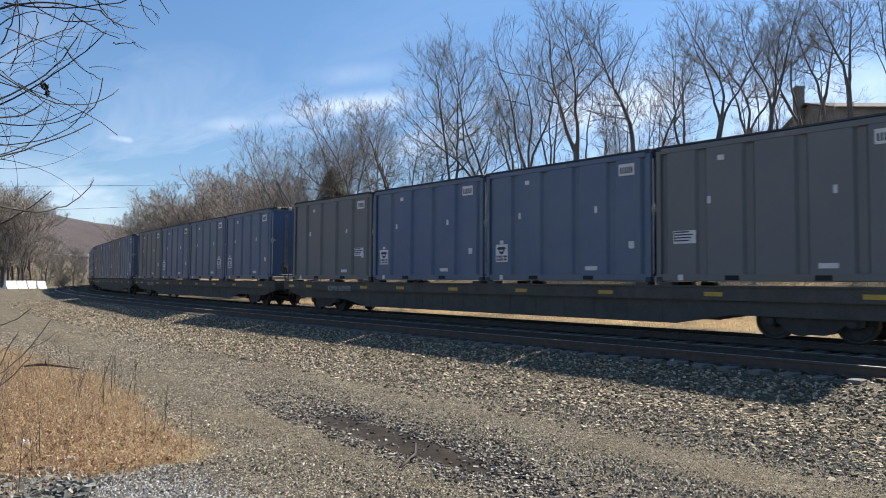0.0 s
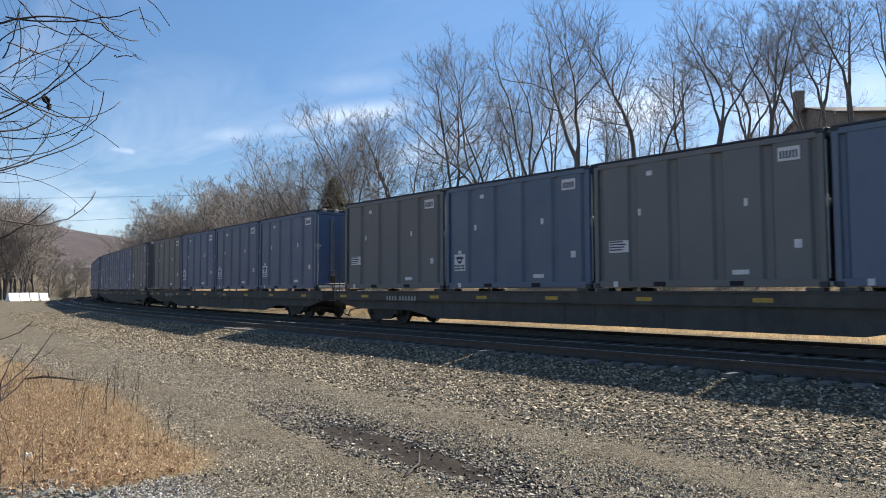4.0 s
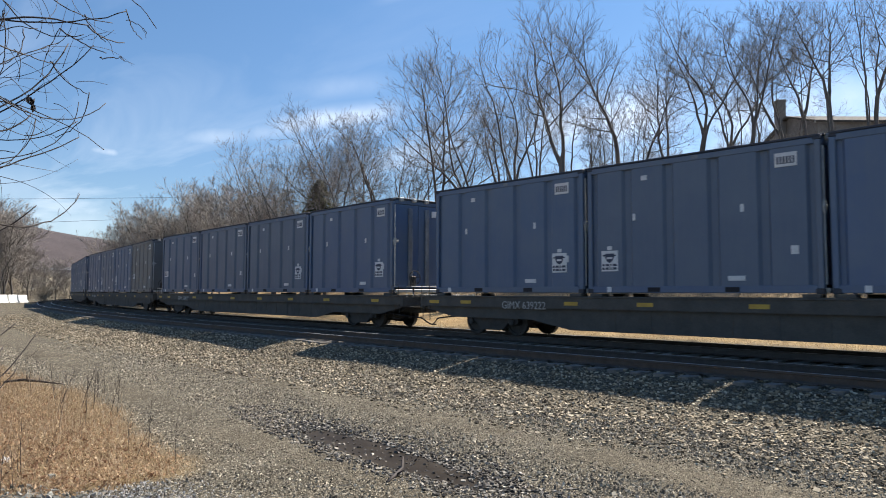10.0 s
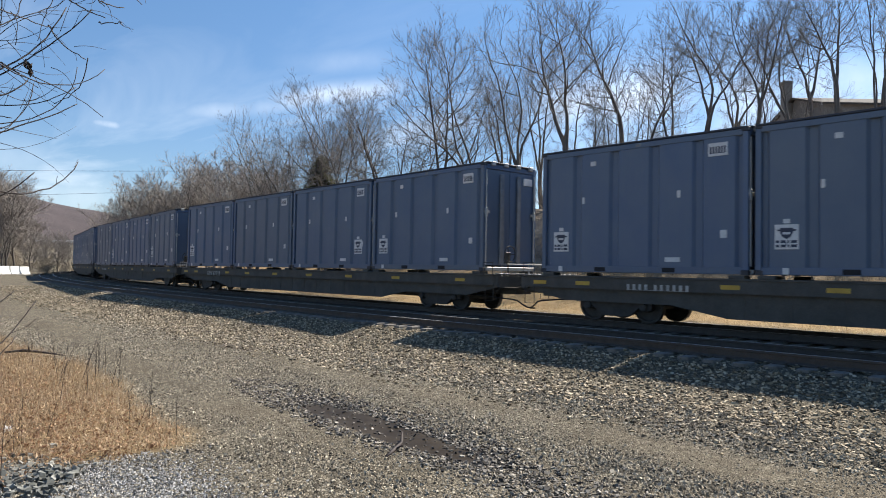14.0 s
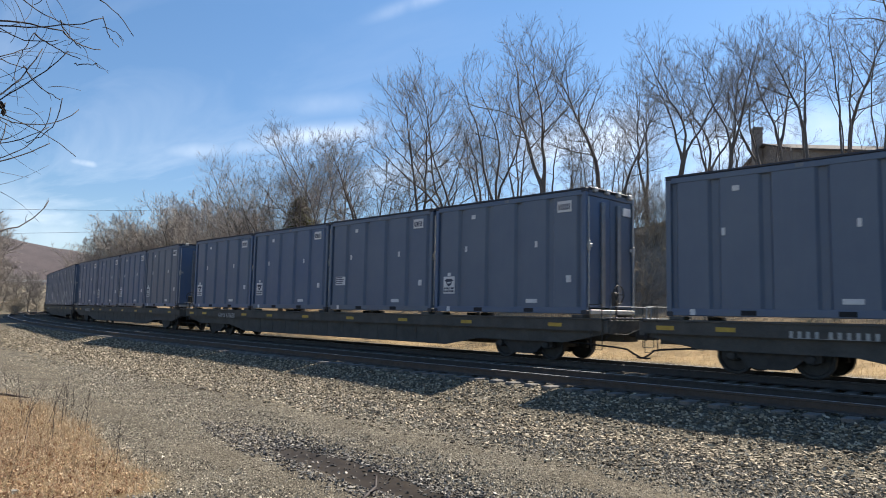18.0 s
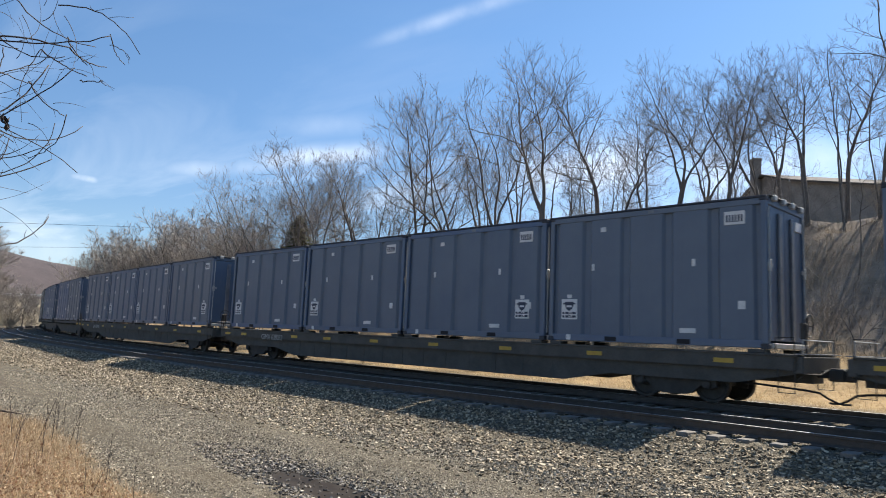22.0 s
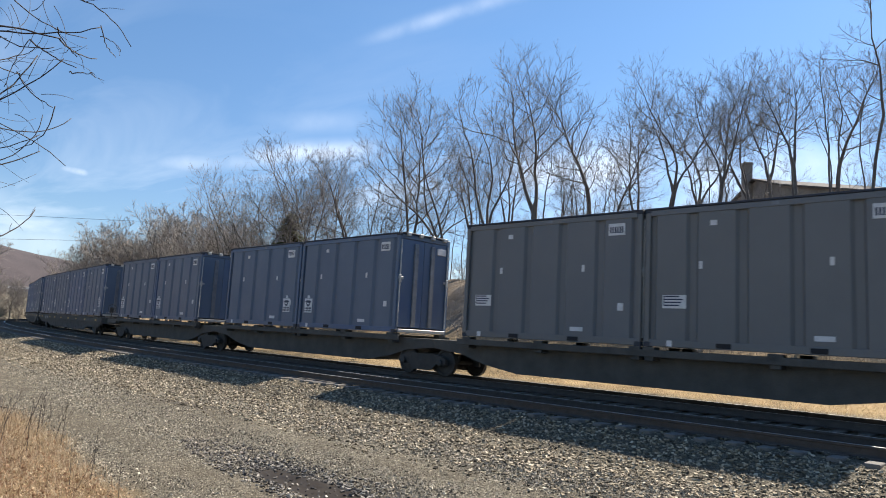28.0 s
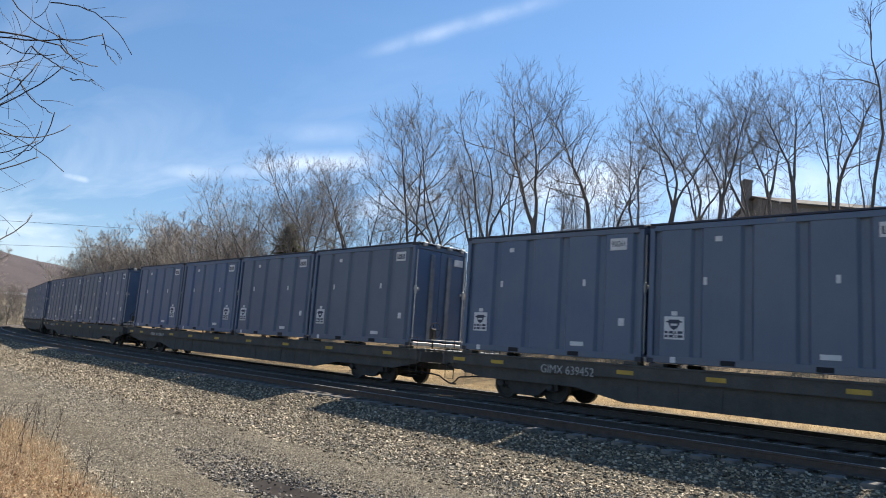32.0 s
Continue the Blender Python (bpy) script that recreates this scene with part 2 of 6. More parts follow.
def blend(n, l, fac, a, b, mode="MIX"):
    x = n.new("ShaderNodeMix")
    x.data_type, x.blend_type = "RGBA", mode
    for i, v in ((0, fac), (6, a), (7, b)):
        if isinstance(v, (int, float)):
            x.inputs[i].default_value = v
        elif isinstance(v, tuple):
            x.inputs[i].default_value = (*v, 1)
        else:
            l.new(v, x.inputs[i])
    return x.outputs[2]


def bump(n, l, bsdf, height, strength, distance):
    b = n.new("ShaderNodeBump")
    b.inputs["Strength"].default_value, b.inputs["Distance"].default_value = strength, distance
    l.new(height, b.inputs["Height"])
    l.new(b.outputs[0], bsdf.inputs["Normal"])


def plain(name, dark, light, rough=0.7, metal=0.0, scale=6.0, fine=60.0, relief=0.15, distance=0.004, space="Object"):
    """A surface that varies between two colours at two scales."""
    m, n, l, b = shader(name)
    big, small = noise_node(n, l, scale, space=space), noise_node(n, l, fine, 3, space=space)
    col = ramp_node(n, l, blend(n, l, 0.4, big, small), [(0.32, dark), (0.68, light)])
    l.new(col, b.inputs["Base Color"])
    b.inputs["Roughness"].default_value, b.inputs["Metallic"].default_value = rough, metal
    if relief:
        bump(n, l, b, small, relief, distance)
    return m


def paint(name, tones, streak, rough=0.45):
    """Weathered steel paint: a tone of its own for each object, faded patches, streaks running down, chips."""
    m, n, l, b = shader(name)
    info = n.new("ShaderNodeObjectInfo")
    base = ramp_node(n, l, info.outputs["Random"], tones)
    coord = n.new("ShaderNodeTexCoord")
    stretch = n.new("ShaderNodeMapping")
    stretch.inputs["Scale"].default_value = (2.6, 2.6, 0.22)
    shift = n.new("ShaderNodeVectorMath")
    shift.operation = "MULTIPLY_ADD"
    l.new(info.outputs["Random"], shift.inputs[0])
    shift.inputs[1].default_value = (37, 19, 11)
    l.new(coord.outputs["Object"], shift.inputs[2])
    l.new(shift.outputs[0], stretch.inputs[0])
    runs = noise_node(n, l, 2.2, 6, 0.65, vector=stretch.outputs[0])
    patches = noise_node(n, l, 0.7, 5, 0.6, vector=shift.outputs[0])
    chips = noise_node(n, l, 24, 4, 0.7, vector=shift.outputs[0])
    faded = blend(n, l, ramp_node(n, l, patches, [(0.35, (0, 0, 0)), (0.7, (0.55, 0.55, 0.55))]), base, streak)
    worn = blend(n, l, ramp_node(n, l, runs, [(0.48, (0, 0, 0)), (0.75, (0.38, 0.38, 0.38))]), faded, streak)
    rust = blend(n, l, ramp_node(n, l, chips, [(0.70, (0, 0, 0)), (0.76, (0.75, 0.75, 0.75))]), worn, (0.07, 0.045, 0.035))
    l.new(rust, b.inputs["Base Color"])
    l.new(ramp_node(n, l, runs, [(0.3, (rough, rough, rough)), (0.8, (rough + 0.25,) * 3)]), b.inputs["Roughness"])
    bump(n, l, b, patches, 0.25, 0.02)
    return m


BLUE = paint("blue_container_paint", [(0.0, (0.078, 0.111, 0.168)), (0.25, (0.064, 0.110, 0.215)), (0.5, (0.086, 0.115, 0.165)), (0.75, (0.066, 0.112, 0.200)), (1.0, (0.096, 0.121, 0.166))], (0.125, 0.157, 0.205), 0.38)
GREY = paint("faded_grey_container_paint", [(0.0, (0.115, 0.122, 0.128)), (0.5, (0.128, 0.128, 0.124)), (1.0, (0.118, 0.128, 0.143))], (0.15, 0.155, 0.16), 0.42)
LID = plain("dark_lid_steel", (0.018, 0.022, 0.034), (0.035, 0.04, 0.055), 0.6, 0.0, 1.5, 30, 0.3, 0.01)
POST = plain("bare_steel_edge", (0.10, 0.11, 0.13), (0.22, 0.23, 0.25), 0.5, 0.3, 3, 50)
# galvanised bars; also painted sunlight on latches, door-end sills and end rails
GALV_AND_GLINT = plain("galvanised_and_sunlit_steel", (0.26, 0.26, 0.26), (0.48, 0.48, 0.47), 0.5, 0.2, 5, 60)
# near-black for hose, floor and panes, and for shade painted in fork pockets
DARK = plain("black_parts_and_recess_shade", (0.006, 0.007, 0.01), (0.014, 0.015, 0.02), 0.8)
CAR = plain("grimy_brown_car_steel", (0.042, 0.041, 0.038), (0.092, 0.087, 0.078), 0.75, 0.0, 2.0, 40, 0.3, 0.006)
IRON = plain("dark_cast_iron", (0.030, 0.028, 0.026), (0.070, 0.064, 0.058), 0.7, 0.2, 4, 50, 0.35, 0.006)
WHEEL = plain("worn_wheel_steel", (0.026, 0.024, 0.022), (0.062, 0.056, 0.050), 0.65, 0.2, 5, 50)
YELLOW = plain("yellow_reflective_stripe", (0.34, 0.21, 0.03), (0.58, 0.37, 0.05), 0.5, 0.0, 3, 60)
WHITE = plain("dusty_white_placard", (0.5, 0.51, 0.52), (0.68, 0.69, 0.70), 0.6, 0.0, 6, 60, 0.05)
INK = plain("dark_blue_print", (0.02, 0.03, 0.06), (0.04, 0.05, 0.09), 0.6)
STENCIL = plain("white_stencil_paint", (0.28, 0.28, 0.27), (0.46, 0.46, 0.44), 0.7, 0.0, 10, 80)
RAIL_TOP = plain("polished_rail_head", (0.50, 0.50, 0.50), (0.66, 0.65, 0.64), 0.42, 0.6, 3, 30, 0.05)
RAIL_SIDE = plain("rusty_rail_web", (0.050, 0.040, 0.034), (0.10, 0.080, 0.067), 0.85, 0.1, 6, 60, 0.3)
TIE = plain("weathered_tie_timber", (0.085, 0.076, 0.067), (0.22, 0.20, 0.178), 0.9, 0.0, 4, 50, 0.5, 0.01)
BARK = plain("grey_brown_bark", (0.058, 0.051, 0.046), (0.165, 0.148, 0.134), 0.9, 0.0, 1.2, 14, 0.6, 0.02)
TWIG = plain("bare_brown_twig", (0.105, 0.091, 0.082), (0.25, 0.222, 0.202), 0.85, 0.0, 0.8, 10, 0.0)
# twig colour lightened to put the haze over distant trees into it
HAZED_TWIG = plain("haze_paled_twig", (0.16, 0.137, 0.119), (0.36, 0.318, 0.28), 0.85, 0.0, 0.8, 10, 0.0)
BRUSH = plain("pale_brush_twig", (0.17, 0.142, 0.108), (0.38, 0.325, 0.255), 0.9, 0.0, 0.8, 10, 0.0)
NEAR_TWIG = plain("dark_red_brown_twig", (0.016, 0.012, 0.012), (0.060, 0.043, 0.038), 0.75, 0.0, 14, 120, 0.3, 0.002)
CONCRETE = plain("whitewashed_concrete", (0.70, 0.70, 0.69), (0.86, 0.86, 0.85), 0.85, 0.0, 0.8, 12, 0.3, 0.01)
BRICK = plain("weathered_brown_siding", (0.15, 0.139, 0.128), (0.29, 0.272, 0.25), 0.85, 0.0, 1.0, 9, 0.4, 0.02)
ROOF = plain("weathered_shingle_roof", (0.055, 0.050, 0.046), (0.115, 0.105, 0.096), 0.95, 0.0, 1.5, 12, 0.5, 0.02)
WIRE = plain("black_wire", (0.01, 0.01, 0.011), (0.02, 0.02, 0.02), 0.6)
HILL = plain("bare_wooded_hillside", (0.036, 0.027, 0.029), (0.080, 0.062, 0.063), 0.95, 0.0, 0.02, 0.3, 0.6, 2.0)
WATER, _n, _l, _b = shader("brown_puddle_water")
_l.new(ramp_node(_n, _l, noise_node(_n, _l, 2.5), [(0.3, (0.026, 0.020, 0.014)), (0.7, (0.052, 0.041, 0.029))]), _b.inputs["Base Color"])
_b.inputs["Roughness"].default_value, _b.inputs["Specular IOR Level"].default_value = 0.42, 0.08
bump(_n, _l, _b, noise_node(_n, _l, 14, 3), 0.12, 0.01)


def stones_material(name, stops, rough=0.9, thin=0.0):
    """Many small pieces, each in its own tone; thin: how much light a leaf or blade lets through."""
    m, n, l, b = shader(name)
    g = n.new("ShaderNodeNewGeometry")
    col = ramp_node(n, l, g.outputs["Random Per Island"], stops)
    grain = noise_node(n, l, 90, 3)
    tone = blend(n, l, 0.35, col, ramp_node(n, l, grain, [(0.3, (0.05, 0.047, 0.043)), (0.7, (0.32, 0.31, 0.29))]), "SOFT_LIGHT")
    l.new(tone, b.inputs["Base Color"])
    b.inputs["Roughness"].default_value, b.inputs["Specular IOR Level"].default_value = rough, 0.3
    bump(n, l, b, grain, 0.3, 0.004)
    if thin:
        lit, mix = n.new("ShaderNodeBsdfTranslucent"), n.new("ShaderNodeMixShader")
        l.new(tone, lit.inputs[0])
        mix.inputs[0].default_value = thin
        l.new(b.outputs[0], mix.inputs[1])
        l.new(lit.outputs[0], mix.inputs[2])
        l.new(mix.outputs[0], n["Material Output"].inputs[0])
    return m


BALLAST = stones_material("ballast_stone", [(0.0, (0.055, 0.046, 0.033)), (0.35, (0.20, 0.164, 0.114)), (0.7, (0.38, 0.318, 0.226)), (1.0, (0.62, 0.54, 0.415))])
GRAVEL = stones_material("road_gravel_stone", [(0.0, (0.050, 0.044, 0.034)), (0.35, (0.175, 0.152, 0.114)), (0.75, (0.36, 0.315, 0.24)), (1.0, (0.62, 0.56, 0.45))])
ROCK = stones_material("grey_green_rock", [(0.0, (0.08, 0.084, 0.078)), (0.5, (0.18, 0.184, 0.170)), (1.0, (0.32, 0.32, 0.295))])
WET = stones_material("dark_wet_stone", [(0.0, (0.026, 0.023, 0.020)), (0.5, (0.085, 0.076, 0.065)), (0.8, (0.22, 0.197, 0.167)), (1.0, (0.48, 0.44, 0.375))], 0.55)
RUBBLE = stones_material("pale_grey_rubble", [(0.0, (0.07, 0.07, 0.068)), (0.5, (0.27, 0.266, 0.256)), (1.0, (0.56, 0.553, 0.535))])
STRAW = stones_material("dry_straw_grass", [(0.0, (0.13, 0.083, 0.052)), (0.4, (0.32, 0.235, 0.15)), (0.8, (0.53, 0.425, 0.295)), (1.0, (0.70, 0.59, 0.45))], 0.8, 0.45)
# brighter copy of the straw: the strip's sunlight is put into the colour
SUNLIT_STRAW = stones_material("sunlit_pale_straw", [(0.0, (0.26, 0.19, 0.11)), (0.4, (0.45, 0.345, 0.205)), (0.8, (0.60, 0.49, 0.31)), (1.0, (0.72, 0.63, 0.44))], 0.8, 0.4)
DEAD = stones_material("dead_bank_stems", [(0.0, (0.10, 0.080, 0.062)), (0.5, (0.23, 0.19, 0.148)), (1.0, (0.42, 0.36, 0.285))], 0.9, 0.45)
NEEDLE = stones_material("olive_evergreen_needles", [(0.0, (0.060, 0.072, 0.028)), (0.5, (0.115, 0.125, 0.055)), (1.0, (0.19, 0.19, 0.095))], 0.8, 0.45)
LEAF = stones_material("fallen_brown_leaf", [(0.0, (0.15, 0.075, 0.040)), (0.45, (0.36, 0.22, 0.13)), (0.8, (0.58, 0.42, 0.27)), (1.0, (0.80, 0.66, 0.47))], 0.7, 0.4)


def ground_material():
    """Gravel road, ballast, dry grass and brushy bank, by weights stored on the sheet."""
    m, n, l, b = shader("ground_gravel_and_dry_grass")
    att = n.new("ShaderNodeVertexColor")
    att.layer_name = "zones"
    sep = n.new("ShaderNodeSeparateColor")
    l.new(att.outputs[0], sep.inputs[0])
    wide, mid, fine = noise_node(n, l, 0.35, 5), noise_node(n, l, 5, 5, 0.7), noise_node(n, l, 48, 4, 0.75)
    vor = n.new("ShaderNodeTexVoronoi")
    vor.inputs["Scale"].default_value = 34
    c = n.new("ShaderNodeTexCoord")
    l.new(c.outputs["Object"], vor.inputs["Vector"])
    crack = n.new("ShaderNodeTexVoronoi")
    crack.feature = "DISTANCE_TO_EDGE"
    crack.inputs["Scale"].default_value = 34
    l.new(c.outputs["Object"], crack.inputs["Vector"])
    tone = n.new("ShaderNodeSeparateColor")
    l.new(vor.outputs["Color"], tone.inputs[0])
    pebble = ramp_node(n, l, tone.outputs[0], [(0.0, (0.05, 0.044, 0.034)), (0.45, (0.16, 0.141, 0.107)), (0.8, (0.29, 0.257, 0.197)), (1.0, (0.50, 0.455, 0.36))])
    dust = ramp_node(n, l, blend(n, l, 0.5, mid, fine), [(0.30, (0.075, 0.064, 0.048)), (0.5, (0.19, 0.16, 0.116)), (0.72, (0.33, 0.282, 0.209))])
    road = blend(n, l, ramp_node(n, l, wide, [(0.38, (0.85, 0.85, 0.85)), (0.66, (0.25, 0.25, 0.25))]), dust, pebble)
    # shade in the crevices between pebbles, painted as dark cell edges
    gap_shade = ramp_node(n, l, crack.outputs["Distance"], [(0.0, (0.14, 0.125, 0.105)), (0.2, (1, 1, 1))])
    road = blend(n, l, 0.9, road, gap_shade, "MULTIPLY")
    straw = ramp_node(n, l, blend(n, l, 0.5, mid, fine), [(0.3, (0.17, 0.105, 0.05)), (0.5, (0.36, 0.25, 0.125)), (0.72, (0.55, 0.43, 0.26))])
    bank = ramp_node(n, l, blend(n, l, 0.45, noise_node(n, l, 0.6, 6, 0.7), fine), [(0.3, (0.10, 0.08, 0.062)), (0.5, (0.22, 0.18, 0.142)), (0.72, (0.40, 0.34, 0.27))])
    wet = (0.045, 0.036, 0.03)
    col = blend(n, l, sep.outputs[0], road, straw)
    col = blend(n, l, sep.outputs[1], col, bank)
    col = blend(n, l, 0.8, col, ramp_node(n, l, noise_node(n, l, 1.1, 4, 0.6), [(0.30, (0.70, 0.69, 0.67)), (0.66, (1.12, 1.12, 1.12))]), "MULTIPLY")
    col = blend(n, l, sep.outputs[2], col, wet)
    l.new(col, b.inputs["Base Color"])
    b.inputs["Roughness"].default_value, b.inputs["Specular IOR Level"].default_value = 0.95, 0.15
    bump(n, l, b, blend(n, l, 0.6, fine, crack.outputs["Distance"]), 1.0, 0.03)
    return m


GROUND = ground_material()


# ---- terrain ----
def smooth(a, b, x):
    t = min(1.0, max(0.0, (x - a) / (b - a)))
    return t * t * (3 - 2 * t)


def hollow(x, y):
    """Shallow wheel tracks along the road, and the dip that holds the puddle."""
    d = 0.03 * math.exp(-((y - 5.9 + 0.07 * (x + 6)) / 0.45) ** 2) + 0.025 * math.exp(-((y - 7.9 + 0.10 * (x + 6)) / 0.5) ** 2)
    return d + 0.09 * math.exp(-(((x + 7.0) / 2.3) ** 2 + ((y - 5.58 + 0.10 * (x + 7.0)) / 0.50) ** 2))


def crest(x):
    """Height of the bank's top along the line."""
    return 4.2 + 2.2 * smooth(-75, -32, x) + 3.2 * smooth(-32, -15, x)


def terrain(x, y):
    n = beside(x, y)
    z = 0.022 * noise.noise((x * 0.5, y * 0.5, 0)) + 0.010 * noise.noise((x * 2.3, y * 2.3, 4))
    if -40 < x < 10 and y < 14:
        z -= hollow(x, y)
    bed = smooth(-7.7, -5.3, n)
    z = z * (1 - bed * 0.8) - 0.012 * bed + (1 - bed) * (ROAD + 0.55 * smooth(-35, -95, x))
    z += 0.10 * smooth(-16, -26, n) if x > -60 else 0
    z += 6.6 * smooth(-150, -196, x) * smooth(-5, -16, n)
    top = crest(x)
    z += 1.3 * smooth(5, 15, n)
    rise = smooth(14.2, 15.5 + top * 1.35, n)
    z += rise * (top - 1.3) + smooth(26, 60, n) * (2.6 * smooth(-45, -20, x))
    z += rise * (0.8 * noise.noise((x * 0.22, y * 0.22, 9)) + 0.35 * noise.noise((x * 0.7, y * 0.7, 3)))
    return z


def axis_steps(bands):
    out = []
    for a, b, step in bands:
        k = max(1, round((b - a) / step))
        out += [a + (b - a) * i / k for i in range(k)]
    return out + [bands[-1][1]]


def puddle_weight(x, y):
    """How wet the hollow in the wheel track is."""
    u, v = x + 7.0, y - 5.62 + 0.10 * (x + 7.0)
    return math.exp(-((u / 3.0) ** 2 + (v / 0.50) ** 2)) * (0.9 + 0.6 * noise.noise((x * 1.5, y * 1.5, 2)))


WATER_Z = ROAD - 0.052


def in_water(x, y):
    """Under 1 inside the puddle's uneven rim."""
    u, v = x + 6.95, y - 5.58 + 0.10 * (x + 6.95)
    return math.hypot(u / 2.15, v / 0.40) + 0.30 * noise.noise((x * 1.4, y * 2.2, 7)) + 0.12 * noise.noise((x * 5, y * 5, 7))


def grass_weight(x, y):
    """Dry grass on the camera's side of the road."""
    ragged = 0.22 * noise.noise((x * 0.5, 0, 5)) + 0.16 * noise.noise((x * 2, y * 2, 5))
    edge = 3.55 + 0.75 * smooth(-8.5, -13.5, x) + ragged
    end = -7.40 + 0.35 * smooth(2.4, 1.4, y) - 0.5 * smooth(3.3, 4.0, y) + 0.2 * noise.noise((0, y * 1.7, 1)) + 0.15 * noise.noise((x * 3, y * 3, 2))
    return smooth(edge + 0.28, edge - 0.28, y) * smooth(end + 0.25, end - 0.25, x)


def build_ground():
    xs = axis_steps([(-2600, -400, 200), (-400, -160, 20), (-160, -70, 3), (-70, -28, 1.0), (-28, -12, 0.5), (-12, 1, 0.15), (1, 30, 1.5), (30, 140, 10), (140, 700, 40), (700, 2600, 240)])
    ys = axis_steps([(-2600, -200, 240), (-200, -30, 15), (-30, 1, 1.2), (1, 12, 0.17), (12, 24, 0.6), (24, 75, 1.5), (75, 180, 8), (180, 600, 40), (600, 2600, 200)])
    nx, ny = len(xs), len(ys)
    verts = np.array([(x, y, terrain(x, y)) for y in ys for x in xs])
    i = np.arange(nx * ny).reshape(ny, nx)
    faces = np.stack([i[:-1, :-1].ravel(), i[:-1, 1:].ravel(), i[1:, 1:].ravel(), i[1:, :-1].ravel()], 1)
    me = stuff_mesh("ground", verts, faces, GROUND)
    me.polygons.foreach_set("use_smooth", [True] * len(me.polygons))
    zones = me.color_attributes.new("zones", "FLOAT_COLOR", "POINT")
    data = np.zeros((len(verts), 4), dtype=np.float32)
    for k, (x, y, z) in enumerate(verts):
        n = beside(x, y)
        bank = smooth(14.5, 17, n + 1.5 * noise.noise((x * 0.3, y * 0.3, 3)))
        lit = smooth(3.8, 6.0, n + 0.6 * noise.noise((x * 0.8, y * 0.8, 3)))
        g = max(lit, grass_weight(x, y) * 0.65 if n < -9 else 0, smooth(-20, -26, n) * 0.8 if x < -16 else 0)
        data[k] = (min(1, g), bank, min(0.9, max(0, puddle_weight(x, y) * 1.3 - 0.2, 0.55 * math.exp(-((x + 16) / 1.6) ** 2 - ((y - 8.3) / 0.5) ** 2))) if -20 < x < 0 and 2 < y < 10 else 0, 1)
    zones.data.foreach_set("color", data.ravel())
    tagged(new("ground", me), "gravel road, ballast and dry grass rising to a brown bank", "ground", kind="structure")


build_ground()


def build_puddle():
    g = Geo()
    n = 96
    ring = []
    for k in range(n):
        a = 2 * math.pi * k / n
        r = 1.0
        while in_water(-6.95 + 2.15 * r * math.cos(a), 5.58 + 0.40 * r * math.sin(a) - 0.215 * r * math.cos(a)) > 1.05:
            r -= 0.02
        while in_water(-6.95 + 2.15 * r * math.cos(a), 5.58 + 0.40 * r * math.sin(a) - 0.215 * r * math.cos(a)) < 1.0:
            r += 0.02
        ring.append((-6.95 + 2.15 * r * math.cos(a), 5.58 + 0.40 * r * math.sin(a) - 0.215 * r * math.cos(a), WATER_Z))
    g.v = ring + [(x, y, z - 0.04) for x, y, z in ring]
    g.f = [tuple(range(n))] + [(k, (k + 1) % n, n + (k + 1) % n, n + k) for k in range(n)]
    tagged(new("puddle", g.mesh("puddle", WATER)), "shallow muddy brown puddle in the gravel road", "puddle", kind="structure")


build_puddle()


# ---- tracks ----
def rail_mesh(n, s0, s1):
    """A rail along the line: web and foot, and a bright head."""
    prof = [(-0.07, 0.0), (0.07, 0.0), (0.02, 0.025), (0.012, 0.03), (0.012, 0.125), (0.036, 0.135), (0.036, 0.168), (0.028, 0.176), (-0.028, 0.176), (-0.036, 0.168), (-0.036, 0.135), (-0.012, 0.125), (-0.012, 0.03), (-0.02, 0.025)]
    steps = axis_steps([(s0, -30, 4.0), (-30, s1, 15.0)])
    g = Geo()
    m = len(prof)
    for s in steps:
        for a, h in prof:
            x, y, _ = track_point(s, n + a)
            g.v.append((x, y, RAIL_Z - 0.176 + h))
    tops = []
    for i in range(len(steps) - 1):
        for j in range(m):
            k = (j + 1) % m
            if j == 7:
                tops.append(len(g.f))
            g.f.append((i * m + j, i * m + k, (i + 1) * m + k, (i + 1) * m + j))
    me = g.mesh("rail", RAIL_SIDE)
    me.materials.append(RAIL_TOP)
    for p in tops:
        me.polygons[p].material_index = 1
    return me


